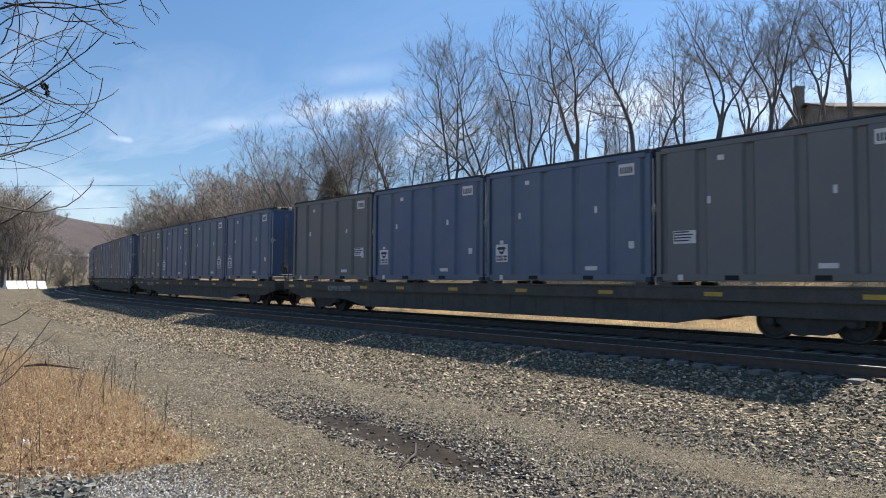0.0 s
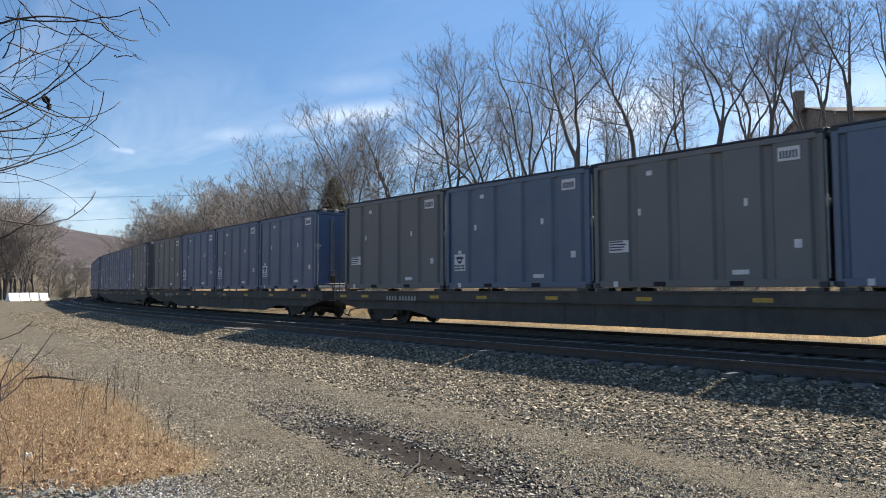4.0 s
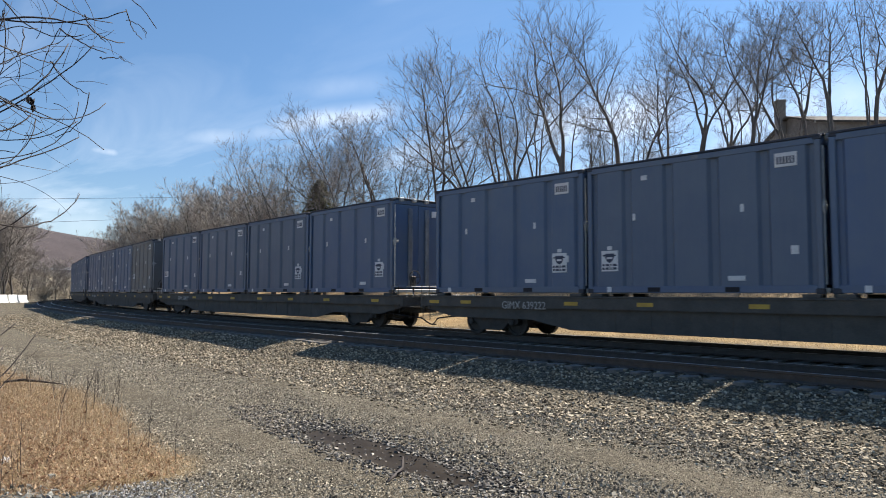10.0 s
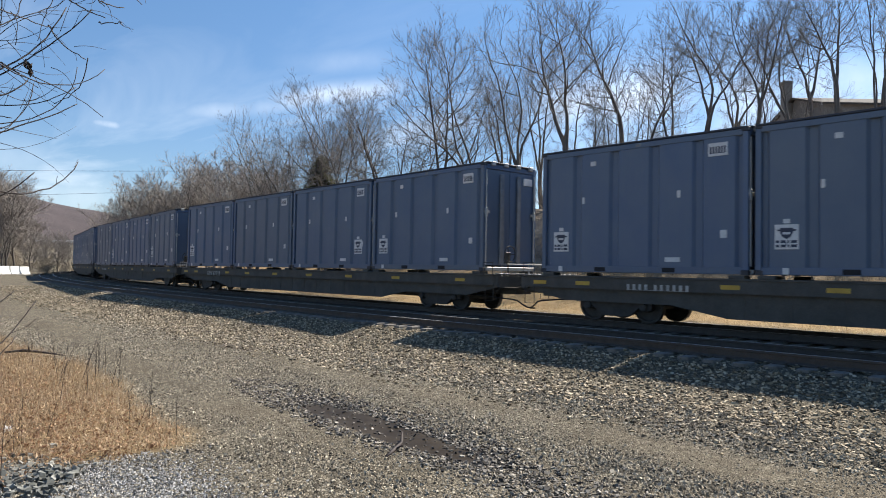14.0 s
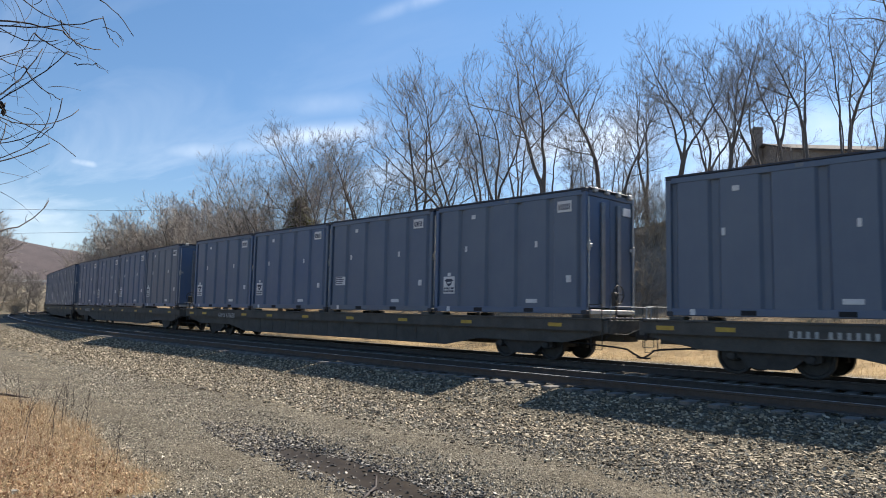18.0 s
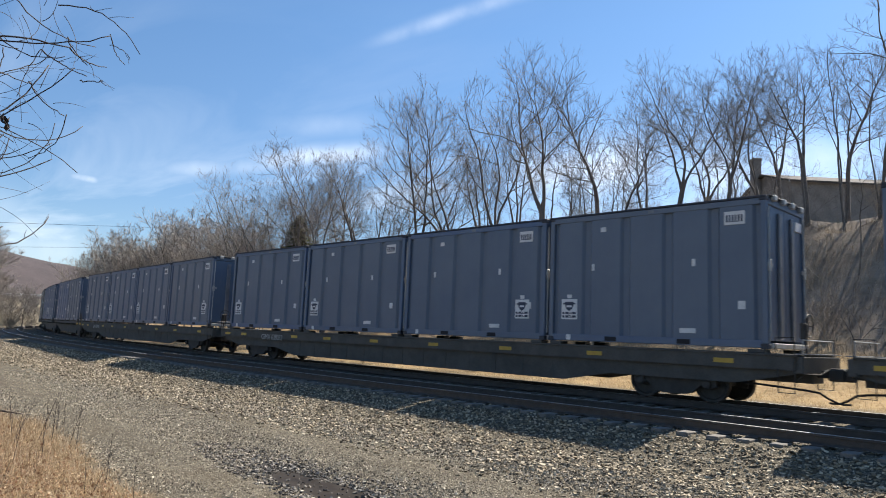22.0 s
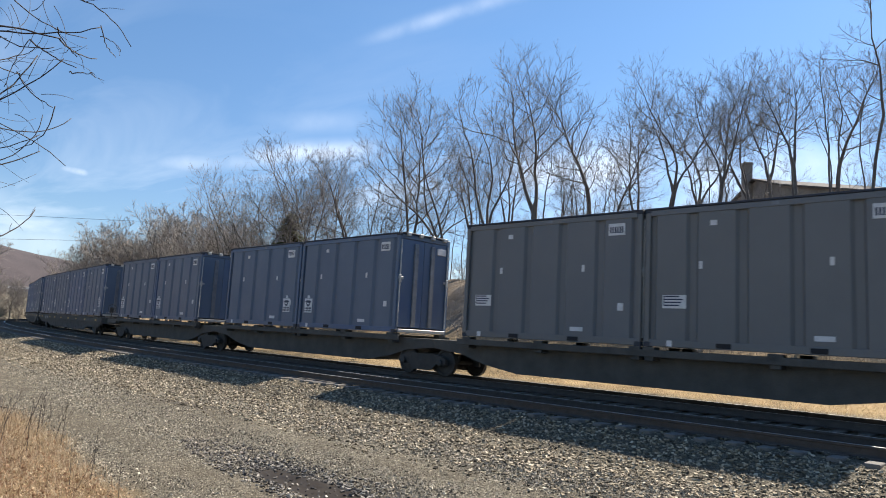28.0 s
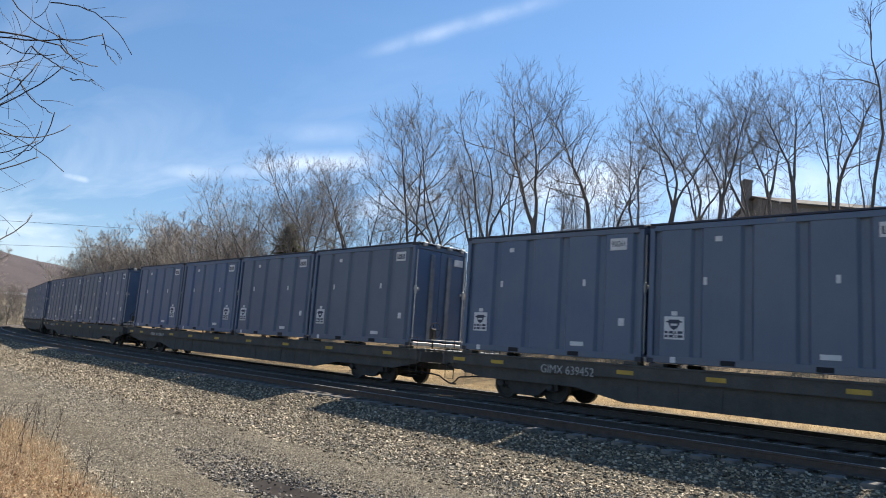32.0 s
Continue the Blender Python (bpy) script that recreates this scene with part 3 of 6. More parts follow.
def build_tracks():
    tie = Geo()
    tie.box(-0.115, 0.115, -1.3, 1.3, -0.16, 0.0, 0.012)
    tie_me = tie.mesh("tie", TIE)
    plate = boxes((-0.1, 0.1, -0.18, 0.18, 0, 0.016), c=0.004).mesh("tie_plate", RAIL_SIDE)
    for off, label in ((NEAR_TRACK, "empty ballasted track with worn rails on timber ties"), (0.0, "ballasted track under the passing freight train")):
        track = empty("railway_track", label, "track", kind="structure")
        for side in (-0.7525, 0.7525):
            part("rail", rail_mesh(off + side, -420, 560), None, track)
        rest = Geo()
        s = -230.0
        rnd = random.Random(5)
        while s < 60:
            s += 0.53
            jx, jn, jz = rnd.uniform(-0.03, 0.03), rnd.uniform(-0.06, 0.06), rnd.uniform(-0.012, 0.006)
            x, y, th = track_point(s + jx, off + jn)
            single = off != 0 and -52 < s < 10
            if single:
                ob = part("tie", tie_me, None, track)
                ob.matrix_basis = pose(x, y, RAIL_Z - 0.192 + jz, 0, 0, math.degrees(th) + rnd.uniform(-1.2, 1.2))
                for side in (-0.7525, 0.7525):
                    if -14 < s:
                        px, py, _ = track_point(s + jx, off + side)
                        part("tie_plate", plate, None, track).matrix_basis = pose(px, py, RAIL_Z - 0.194, 0, 0, math.degrees(th))
            else:
                c, d = math.cos(th), math.sin(th)
                k = len(rest.v)
                rest.box(-0.115, 0.115, -1.3, 1.3, -0.16, 0.0)
                for q in range(k, len(rest.v)):
                    a, b, h = rest.v[q]
                    rest.v[q] = (x + a * c - b * d, y + a * d + b * c, RAIL_Z - 0.192 + jz + h)
        tagged(part("ties", rest, TIE, track), kind="stuff")


build_tracks()


# ---- the train ----
SPEED, GAIN = 14.970, 0.00407


def gone(t):
    """How far the train has rolled after t seconds."""
    return SPEED * t + GAIN * t * t


TIMES = [float(k) for k in range(33)]
MOVING = []
TEXTS = {}


def words(body, size, material):
    """Flat lettering in the x-z plane, its middle at the origin, facing -y."""
    key = (body, size, material.name)
    if key not in TEXTS:
        cu = bpy.data.curves.new("lettering", "FONT")
        cu.body, cu.size, cu.align_x, cu.align_y, cu.extrude = body, size, "CENTER", "CENTER", 0.002
        tmp = new("lettering", cu)
        me = bpy.data.meshes.new_from_object(tmp.evaluated_get(bpy.context.evaluated_depsgraph_get()))
        bpy.data.objects.remove(tmp)
        me.transform(pose(0, 0, 0, 90, 0, 0))
        me.materials.clear()
        me.materials.append(material)
        TEXTS[key] = me
    return TEXTS[key]


CL, CW, CH = 6.24, 2.62, 3.64      # container length, width, height
DECK = 1.38                        # container floor over the rail


def side_panel(sign):
    """Side sheet of five flat bays between narrow pressed channels."""
    g = Geo()
    y, dep = CW / 2 - 0.012, 0.085
    prof = [(-CL / 2 + 0.12, y - dep), (-CL / 2 + 0.26, y - dep), (-CL / 2 + 0.33, y)]
    for k in range(4):
        c = -1.845 + 1.23 * k
        prof += [(c - 0.16, y), (c - 0.09, y - dep), (c + 0.09, y - dep), (c + 0.16, y)]
    prof += [(CL / 2 - 0.33, y), (CL / 2 - 0.26, y - dep), (CL / 2 - 0.12, y - dep)]
    for (xa, ya), (xb, yb) in zip(prof, prof[1:]):
        g.quad((xa, sign * ya, 0.19), (xb, sign * yb, 0.19), (xb, sign * yb, CH - 0.20), (xa, sign * ya, CH - 0.20))
    g.box(-CL / 2 + 0.12, CL / 2 - 0.12, *sorted((sign * (y - dep - 0.02), sign * (y - dep - 0.01))), 0.19, CH - 0.2)
    return g


def end_panel(x, sign):
    g = Geo()
    prof = []
    for k in range(5):
        c = -CW / 2 + 0.42 + k * (CW - 0.84) / 4
        prof += [(c - 0.15, 0.0), (c - 0.09, 0.06), (c + 0.09, 0.06), (c + 0.15, 0.0)]
    prof = [(-CW / 2 + 0.12, 0.0)] + prof + [(CW / 2 - 0.12, 0.0)]
    for (ya, da), (yb, db) in zip(prof, prof[1:]):
        g.quad((x - sign * da, ya, 0.19), (x - sign * db, yb, 0.19), (x - sign * db, yb, CH - 0.2), (x - sign * da, ya, CH - 0.2))
    return g


CONTAINER_MESHES = {}


def shared(key, make, material, smooth_shade=False):
    if key not in CONTAINER_MESHES:
        CONTAINER_MESHES[key] = make().mesh(key.split("/")[0], material, smooth_shade)
    return CONTAINER_MESHES[key]


def container(colour, logo, number=""):
    """A tall closed rail waste container; logo: left, right, form, right form or none."""
    skin = BLUE if colour == "blue" else GREY
    label = {"blue": "tall dark blue ribbed steel waste container on a rail car", "grey": "tall faded grey ribbed steel waste container on a rail car"}[colour]
    top = empty("waste_container", label, "container", "containers on the train")
    h, w, q = CL / 2, CW / 2, colour
    part("side_panel", shared("side_panel/near" + q, lambda: side_panel(-1), skin), None, top)
    part("side_panel", shared("side_panel/far" + q, lambda: side_panel(1), skin), None, top)
    part("end_panel", shared("end_panel/" + q, lambda: end_panel(-h + 0.03, -1), skin), None, top)
    for sy in (-1, 1):
        leaf = part("door", shared("door/%d%s" % (sy, q), lambda: boxes((h - 0.09, h - 0.045, *sorted((sy * 0.01, sy * (w - 0.13))), 0.2, CH - 0.21)), skin), None, top)
        yy = 0.42
        part("door_rib", shared("door_rib/%d" % sy, lambda: boxes((h - 0.045, h + 0.02, sy * yy - 0.10, sy * yy + 0.10, 0.24, CH - 0.34), c=0.02), POST), None, leaf, "pale steel door rib")
        part("locking_bar", shared("locking_bar/%d" % sy, lambda: (lambda g: (g.tube([(h + 0.015, sy * 1.19, 0.22), (h + 0.015, sy * 1.19, CH - 0.26)], 0.022, 8), g)[1])(Geo()), GALV_AND_GLINT), None, leaf, "round galvanised locking bar")
        part("bar_handle", shared("bar_handle/%d" % sy, lambda: boxes((h - 0.005, h + 0.03, *sorted((sy * 1.02, sy * 1.27)), 1.93, 2.03), (h - 0.005, h + 0.05, *sorted((sy * 1.14, sy * 1.24)), 1.82, 2.1), c=0.008), GALV_AND_GLINT), None, leaf, "steel latch handle")
    for sx in (-1, 1):
        for sy in (-1, 1):
            part("corner_post", shared("corner_post/%d%d%s" % (sx, sy, q), lambda: boxes((*sorted((sx * (h - 0.14), sx * h)), *sorted((sy * (w - 0.14), sy * w)), 0.12 if sy < 0 else 0.0, CH - 0.12 if sy < 0 else CH), c=0.014), skin), None, top)
            for k, z in enumerate((0.0, CH - 0.12) if sy < 0 else ()):
                part("corner_casting", shared("corner_casting/%d%d%d" % (sx, sy, k), lambda: boxes((*sorted((sx * (h - 0.18), sx * (h + 0.006))), *sorted((sy * (w - 0.165), sy * (w + 0.006))), z, z + 0.12), c=0.012), LID), None, top)
    for sy in (-1, 1):
        part("bottom_rail", shared("bottom_rail/%d%s" % (sy, q), lambda: boxes((-h + 0.14, h - 0.14, *sorted((sy * (w - 0.07), sy * (w - 0.004))), 0.02, 0.20), c=0.012), skin), None, top)
        part("top_rail", shared("top_rail/%d%s" % (sy, q), lambda: boxes((-h + 0.14, h - 0.14, *sorted((sy * (w - 0.09), sy * (w + 0.004))), CH - 0.21, CH - 0.06), c=0.014), skin), None, top)
        # solid dark plates paint the shade of the pocket openings
        for k, x in enumerate((-1.05, 1.05) if sy < 0 else ()):
            part("fork_pocket", shared("fork_pocket/%d%d" % (sy, k), lambda: boxes((x - 0.18, x + 0.18, *sorted((sy * (w - 0.03), sy * (w + 0.003))), 0.045, 0.165), c=0.004), DARK), None, top, "dark fork pocket")
    for k, x in enumerate((-h, h)):
        s = -1 if k == 0 else 1
        # the door-end sill's sunlit lip is painted by its pale colour
        part("end_sill", shared("end_sill/%d%s" % (k, q), lambda: boxes((*sorted((s * (h - 0.1), s * (h - 0.01 + 0.09 * k))), -w + 0.14, w - 0.14, 0.02, 0.19 - 0.05 * k), c=0.012), skin if k == 0 else GALV_AND_GLINT), None, top)
        part("end_header", shared("end_header/%d%s" % (k, q), lambda: boxes((*sorted((s * (h - 0.1), s * (h - 0.01))), -w + 0.14, w - 0.14, CH - 0.2, CH - 0.05), c=0.012), skin), None, top)
    part("floor", shared("floor", lambda: boxes((-h + 0.1, h - 0.1, -w + 0.08, w - 0.08, 0.03, 0.12)), DARK), None, top)
    part("lid", shared("lid", lambda: boxes((-h + 0.02, h - 0.02, -w - 0.015, w + 0.015, CH - 0.055, CH), (-h + 0.02, h + 0.05, -w + 0.15, w - 0.15, CH, CH + 0.03), c=0.012), LID), None, top, "dark flat steel lid")
    # pale colour paints the sun's highlights on the latches
    for k in range(4):
        part("lid_latch", shared("lid_latch/%d" % k, lambda: boxes((h - 0.02, h + 0.09, -0.98 + 0.62 * k, -0.80 + 0.62 * k, CH - 0.10, CH + 0.045), c=0.02), GALV_AND_GLINT), None, top, "bright steel lid latch")
    y = -w - 0.003
    # white placards on the side towards the road
    tag = part("number_placard", shared("number_placard", lambda: boxes((h - 1.00, h - 0.50, y - 0.004, y + 0.02, CH - 0.66, CH - 0.33), c=0.002), WHITE), None, top, "white number placard")
    if number:
        part("number", words(number, 0.225, INK), None, tag).matrix_basis = pose(h - 0.75, y - 0.0065, CH - 0.495) @ Matrix.Diagonal((0.62, 1, 1, 1))
    else:
        def bars():
            g = Geo()
            comb = [(h - 0.955, CH - 0.595)]
            for k in range(6):
                x = h - 0.955 + 0.072 * k
                comb += [(x, CH - 0.42), (x + 0.045, CH - 0.42)] + ([(x + 0.045, CH - 0.58), (x + 0.072, CH - 0.58)] if k < 5 else [(x + 0.045, CH - 0.595)])
            g.extrude(comb, y - 0.006, y)
            return g
        part("printed_number", shared("printed_number", bars, INK), None, tag)
    part("number_placard", shared("number_placard/end", lambda: boxes((h - 0.045, h + 0.004, 0.66, 1.1, CH - 0.62, CH - 0.38), c=0.002), WHITE), None, top, "white number placard")
    for k, (x, z) in enumerate(((-1.62, 2.0), (1.33, 2.0), (-1.3, CH - 0.56), (2.52, 0.92), (0.15, CH - 0.17), (-h + 0.70, 0.035))):
        wide, tall = ((0.045, 0.19), (0.045, 0.19), (0.085, 0.13), (0.085, 0.20), (0.085, 0.09), (0.07, 0.15))[k]
        out = -w - 0.003 if k < 4 else -w - 0.006
        part("tag", shared("tag/%d" % k, lambda: boxes((x - wide, x + wide, out - 0.001, out + 0.02, z, z + tall), c=0.002), POST if k == 4 else WHITE), None, top, "small white tag" if k != 4 else "small grey steel plate")
    part("data_plate", shared("data_plate", lambda: boxes((0.95, 1.37, y - 0.001, y + 0.02, 0.32, 0.44), c=0.002), WHITE), None, top, "white data plate")
    if logo in ("left", "right"):
        cx = -h + 0.72 if logo == "left" else h - 0.85
        sign = part("placard", shared("placard/" + logo, lambda: boxes((cx - 0.265, cx + 0.265, y - 0.004, y + 0.02, 0.62, 1.20), c=0.002), WHITE), None, top, "white placard with a dark shield mark")

        def mark():
            g = Geo()
            g.extrude([(cx - 0.145, 1.12), (cx + 0.145, 1.12), (cx + 0.14, 1.0), (cx + 0.09, 0.91), (cx, 0.855), (cx - 0.09, 0.91), (cx - 0.14, 1.0)], y - 0.007, y)
            g.box(cx - 0.21, cx + 0.21, y - 0.010, y, 1.045, 1.085)
            return g

        def lines():
            g = Geo()
            for z in (0.775, 0.675):
                x = cx - 0.235
                for wd in (0.07, 0.11, 0.04, 0.13):
                    g.box(x, x + wd, y - 0.007, y, z, z + 0.055)
                    x += wd + 0.038
                g.box(cx - 0.235, x - 0.038, y - 0.0065, y, z - 0.008, z)
            g.box(cx - 0.01, cx + 0.01, y - 0.0065, y, 0.72, 0.775)
            return g

        part("tab", shared("tab/" + logo, lambda: boxes((cx - 0.075, cx + 0.075, y - 0.004, y + 0.02, 1.225, 1.33), c=0.002), WHITE), None, sign)
        part("crest", shared("crest/" + logo, lambda: boxes((cx - 0.085, cx + 0.085, y - 0.0125, y - 0.0072, 0.965, 1.02), c=0), WHITE), None, sign)
        part("shield", shared("shield/" + logo, mark, INK), None, sign, "dark blue shield mark")
        part("printed_text", shared("printed_text/" + logo, lines, INK), None, sign)
    elif logo in ("form", "right form"):
        cx = -h + 0.82 if logo == "form" else h - 0.86
        sign = part("placard", shared("placard/" + logo, lambda: boxes((cx - 0.315, cx + 0.315, y - 0.004, y + 0.02, 1.0, 1.34), c=0.002), WHITE), None, top, "white printed placard")
        part("printed_text", shared("printed_text/" + logo, lambda: boxes(*[(cx - 0.265, cx + 0.135 + 0.05 * (k % 3), y - 0.007, y, 1.06 + 0.075 * k, 1.095 + 0.075 * k) for k in range(4)], (cx - 0.285, cx - 0.265, y - 0.007, y, 1.06, 1.32), c=0), INK), None, sign)
    return top


def truck(parent, x):
    """A two-axle freight bogie, its middle at x."""
    t = part("truck", shared("bolster", lambda: boxes((-0.2, 0.2, -1.05, 1.05, 0.42, 0.68), c=0.03), IRON), None, parent, "cast iron freight truck")
    t.matrix_basis = pose(x, 0, 0)
    for sy in (-1, 1):
        def frame_geo():
            g = Geo()
            g.extrude([(-1.12, 0.40), (-1.12, 0.56), (-0.92, 0.66), (-0.55, 0.72), (0.55, 0.72), (0.92, 0.66), (1.12, 0.56), (1.12, 0.40), (0.92, 0.34), (0.72, 0.42), (0.5, 0.22), (0.3, 0.17), (-0.3, 0.17), (-0.5, 0.22), (-0.72, 0.42), (-0.92, 0.34)], *sorted((sy * 0.94, sy * 1.08)))
            return g
        part("side_frame", shared("side_frame/%d" % sy, frame_geo, IRON), None, t)
        for k, xx in enumerate((-0.16, 0.0, 0.16) if sy < 0 else ()):
            part("spring", shared("spring/%d%d" % (sy, k), lambda: (lambda g: (g.tube([(xx + 0.06 * math.cos(a * 1.05), sy * 1.0 + 0.06 * math.sin(a * 1.05), 0.24 + a * 0.0062) for a in range(28)], 0.016, 4), g)[1])(Geo()), IRON), None, t)
        for k, xx in enumerate((-0.89, 0.89) if sy < 0 else ()):
            part("bearing_cap", shared("bearing_cap/%d%d" % (sy, k), lambda: (lambda g: (g.tube([(xx, sy * 1.06, 0.45), (xx, sy * 1.15, 0.45), (xx, sy * 1.17, 0.45)], [0.115, 0.11, 0.07], 12), g)[1])(Geo()), IRON), None, t)
    part("brake_rigging", shared("brake_rigging", lambda: boxes((-0.42, 0.42, -0.72, 0.72, 0.24, 0.72), (-1.25, 1.25, -0.62, -0.5, 0.34, 0.74), (-1.25, 1.25, 0.5, 0.62, 0.34, 0.74), c=0.02), IRON), None, t)
    for k, xx in enumerate((-0.89, 0.89)):
        def axle():
            g = Geo()
            g.tube([(xx, -1.1, 0.455), (xx, 1.1, 0.455)], 0.08, 10)
            return g
        part("axle", shared("axle/%d" % k, axle, IRON), None, t)
        for sy in (-1, 1):
            part("wheel", shared("wheel/%d%d" % (k, sy), lambda: (lambda g: (g.disc(xx, sy * 0.78, 0.455, 0.455, 0.14, 26), g)[1])(Geo()), WHEEL), None, t, "worn steel wheel")
    return t


def coupler(parent, sx, x):
    """Knuckle coupler, hose and uncoupling lever at one end."""
    def head():
        g = Geo()
        g.box(*sorted((sx * (x - 1.0), sx * (x + 0.35))), -0.09, 0.09, 0.76, 0.93, 0.02)
        g.box(*sorted((sx * (x + 0.25), sx * (x + 0.62))), -0.20, 0.17, 0.70, 0.99, 0.04)
        return g

    def hose():
        g = Geo()
        g.tube([(sx * (x - 1.75), -1.0, 0.60), (sx * (x - 0.9), -0.82, 0.54), (sx * (x - 0.1), -0.58, 0.47), (sx * (x + 0.15), -0.47, 0.43), (sx * (x + 0.32), -0.4, 0.31), (sx * (x + 0.5), -0.34, 0.22), (sx * (x + 0.64), -0.3, 0.20), (sx * (x + 0.76), -0.28, 0.21)], 0.026, 7)
        return g

    def lever():
        g = Geo()
        g.tube([(sx * (x - 0.05), -1.25, 0.72), (sx * (x + 0.08), -1.2, 0.86), (sx * (x + 0.2), -0.5, 0.84), (sx * (x + 0.3), -0.12, 0.98)], 0.016, 6)
        return g
    key = "%d%.2f" % (sx, x)
    part("coupler", shared("coupler/" + key, head, IRON), None, parent)
    part("brake_hose", shared("brake_hose/" + key, hose, DARK), None, parent, "black rubber brake hose")
    part("uncoupling_lever", shared("uncoupling_lever/" + key, lever, IRON), None, parent)


def brake_wheel(parent, x, y, z):
    def stand():
        g = Geo()
        g.tube([(x, y, z - 0.9), (x, y, z)], 0.03, 6)
        g.box(x - 0.09, x + 0.02, y - 0.12, y + 0.12, z - 0.32, z + 0.06, 0.02)
        return g

    def ring():
        g = Geo()
        g.tube([(x + 0.08, y + 0.26 * math.cos(a * math.pi / 9), z + 0.26 * math.sin(a * math.pi / 9)) for a in range(19)], 0.016, 6)
        for a in range(3):
            g.tube([(x + 0.05, y, z), (x + 0.08, y + 0.26 * math.cos(a * 2.094), z + 0.26 * math.sin(a * 2.094))], 0.012, 5)
        return g
    key = "%.2f%.2f" % (x, y)
    w = part("brake_stand", shared("brake_stand/" + key, stand, IRON), None, parent)
    part("brake_wheel", shared("brake_wheel/" + key, ring, IRON), None, w)


def grab(parent, pts, key, name="grab_iron"):
    # end rails are pale to paint the sun on them
    part(name, shared(name + "/" + key, lambda: (lambda g: (g.tube(pts, 0.014, 5), g)[1])(Geo()), GALV_AND_GLINT if name == "end_rail" else IRON), None, parent)


FLAT_HALF = 13.38


def flat_car(mark=""):
    """A long container flat car with a fish-bellied side sill, two trucks and couplers."""
    car = empty("container_flat_car", "long grimy brown container flat car on two trucks", "railway car", "cars of the train")
    e = FLAT_HALF

    def sill(sy):
        g = Geo()
        low, high = 0.56, 1.235
        g.extrude([(-e, 0.92), (-e, high), (e, high), (e, 0.92)], *sorted((sy * 1.36, sy * 1.24)))
        g.extrude([(-e, 0.86), (-e, high - 0.02), (e, high - 0.02), (e, 0.86), (11.9, low), (8.5, low), (7.0, 0.29), (-7.0, 0.29), (-8.5, low), (-11.9, low)], *sorted((sy * 1.235, sy * 1.195)))
        g.box(-e, e, *sorted((sy * 1.39, sy * 1.20)), high, high + 0.05, 0.008)
        for k in range(13):
            xx = -6.6 + 1.1 * k
            g.box(xx - 0.015, xx + 0.015, *sorted((sy * 1.235, sy * 1.247)), 0.33, 0.92)
        return g
    for sy in (-1, 1):
        part("side_sill", shared("side_sill/%d" % sy, lambda: sill(sy), CAR), None, car)
    part("centre_sill", shared("centre_sill", lambda: boxes((-e, e, -0.38, 0.38, 0.62, 1.2), (-6.5, 6.5, -0.42, 0.42, 0.36, 0.62), c=0.01), CAR), None, car)
    part("deck", shared("deck", lambda: boxes((-e, e, -1.2, 1.2, 1.22, 1.285), c=0.008), CAR), None, car)
    for k in range(5):
        part("cross_bearer", shared("cross_bearer/%d" % k, lambda: boxes((-6.2 + 3.1 * k - 0.06, -6.2 + 3.1 * k + 0.06, -1.21, 1.21, 0.66, 1.19)), CAR), None, car)
    for k in range(4):
        c0 = -9.61 + 6.407 * k
        for j, dx in enumerate((-2.85, 2.85)):
            for sy in (-1, 1):
                part("container_pedestal", shared("container_pedestal/%d%d%d" % (k, j, sy), lambda: boxes((c0 + dx - 0.2, c0 + dx + 0.2, *sorted((sy * 1.34, sy * 0.98)), 1.285, DECK - 0.004), c=0.012), CAR), None, car)
    for sx in (-1, 1):
        part("end_sill", shared("car_end_sill/%d" % sx, lambda: boxes((*sorted((sx * (e - 0.12), sx * (e + 0.1))), -1.36, 1.36, 0.86, 1.24), c=0.015), CAR), None, car)
        coupler(car, sx, e)
        truck(car, sx * 10.28)
        for sy in (-1, 1):
            yy = sy * 1.38
            xx = sx * (e - 0.25)
            grab(car, [(xx - 0.2, yy, 1.22), (xx - 0.2, sy * 1.44, 1.24), (xx - 0.2, sy * 1.44, 1.66), (xx + 0.2, sy * 1.44, 1.66), (xx + 0.2, sy * 1.44, 1.24), (xx + 0.2, yy, 1.22)], "flat%d%d" % (sx, sy))
            grab(car, [(xx - 0.18, yy, 0.95), (xx - 0.18, yy, 0.42), (xx + 0.18, yy, 0.42), (xx + 0.18, yy, 0.95)], "flat%d%d" % (sx, sy), "step")
        grab(car, [(sx * (e + 0.02), -1.1, 1.24), (sx * (e + 0.02), -1.1, 1.62), (sx * (e + 0.02), 1.1, 1.62), (sx * (e + 0.02), 1.1, 1.24)], "end%d" % sx, "end_rail")
        part("walkway", shared("walkway/%d" % sx, lambda: boxes(*[(*sorted((sx * (e - 0.08), sx * (e + 0.14))), -1.3 + 0.27 * k, -1.12 + 0.27 * k, 1.288, 1.31) for k in range(10)], c=0.004), POST), None, car)
    brake_wheel(car, e - 0.02, -0.75, 1.95)
    for k, x in enumerate((-12.75, -11.2, -6.9, -4.5, -1.5, 1.7, 4.9, 8.1, 11.7)):
        part("reflector_stripe", shared("reflector_stripe/%d" % k, lambda: boxes((x - 0.24, x + 0.24, -1.369, -1.35, 1.02, 1.13), c=0.002), YELLOW), None, car, "yellow reflective stripe")
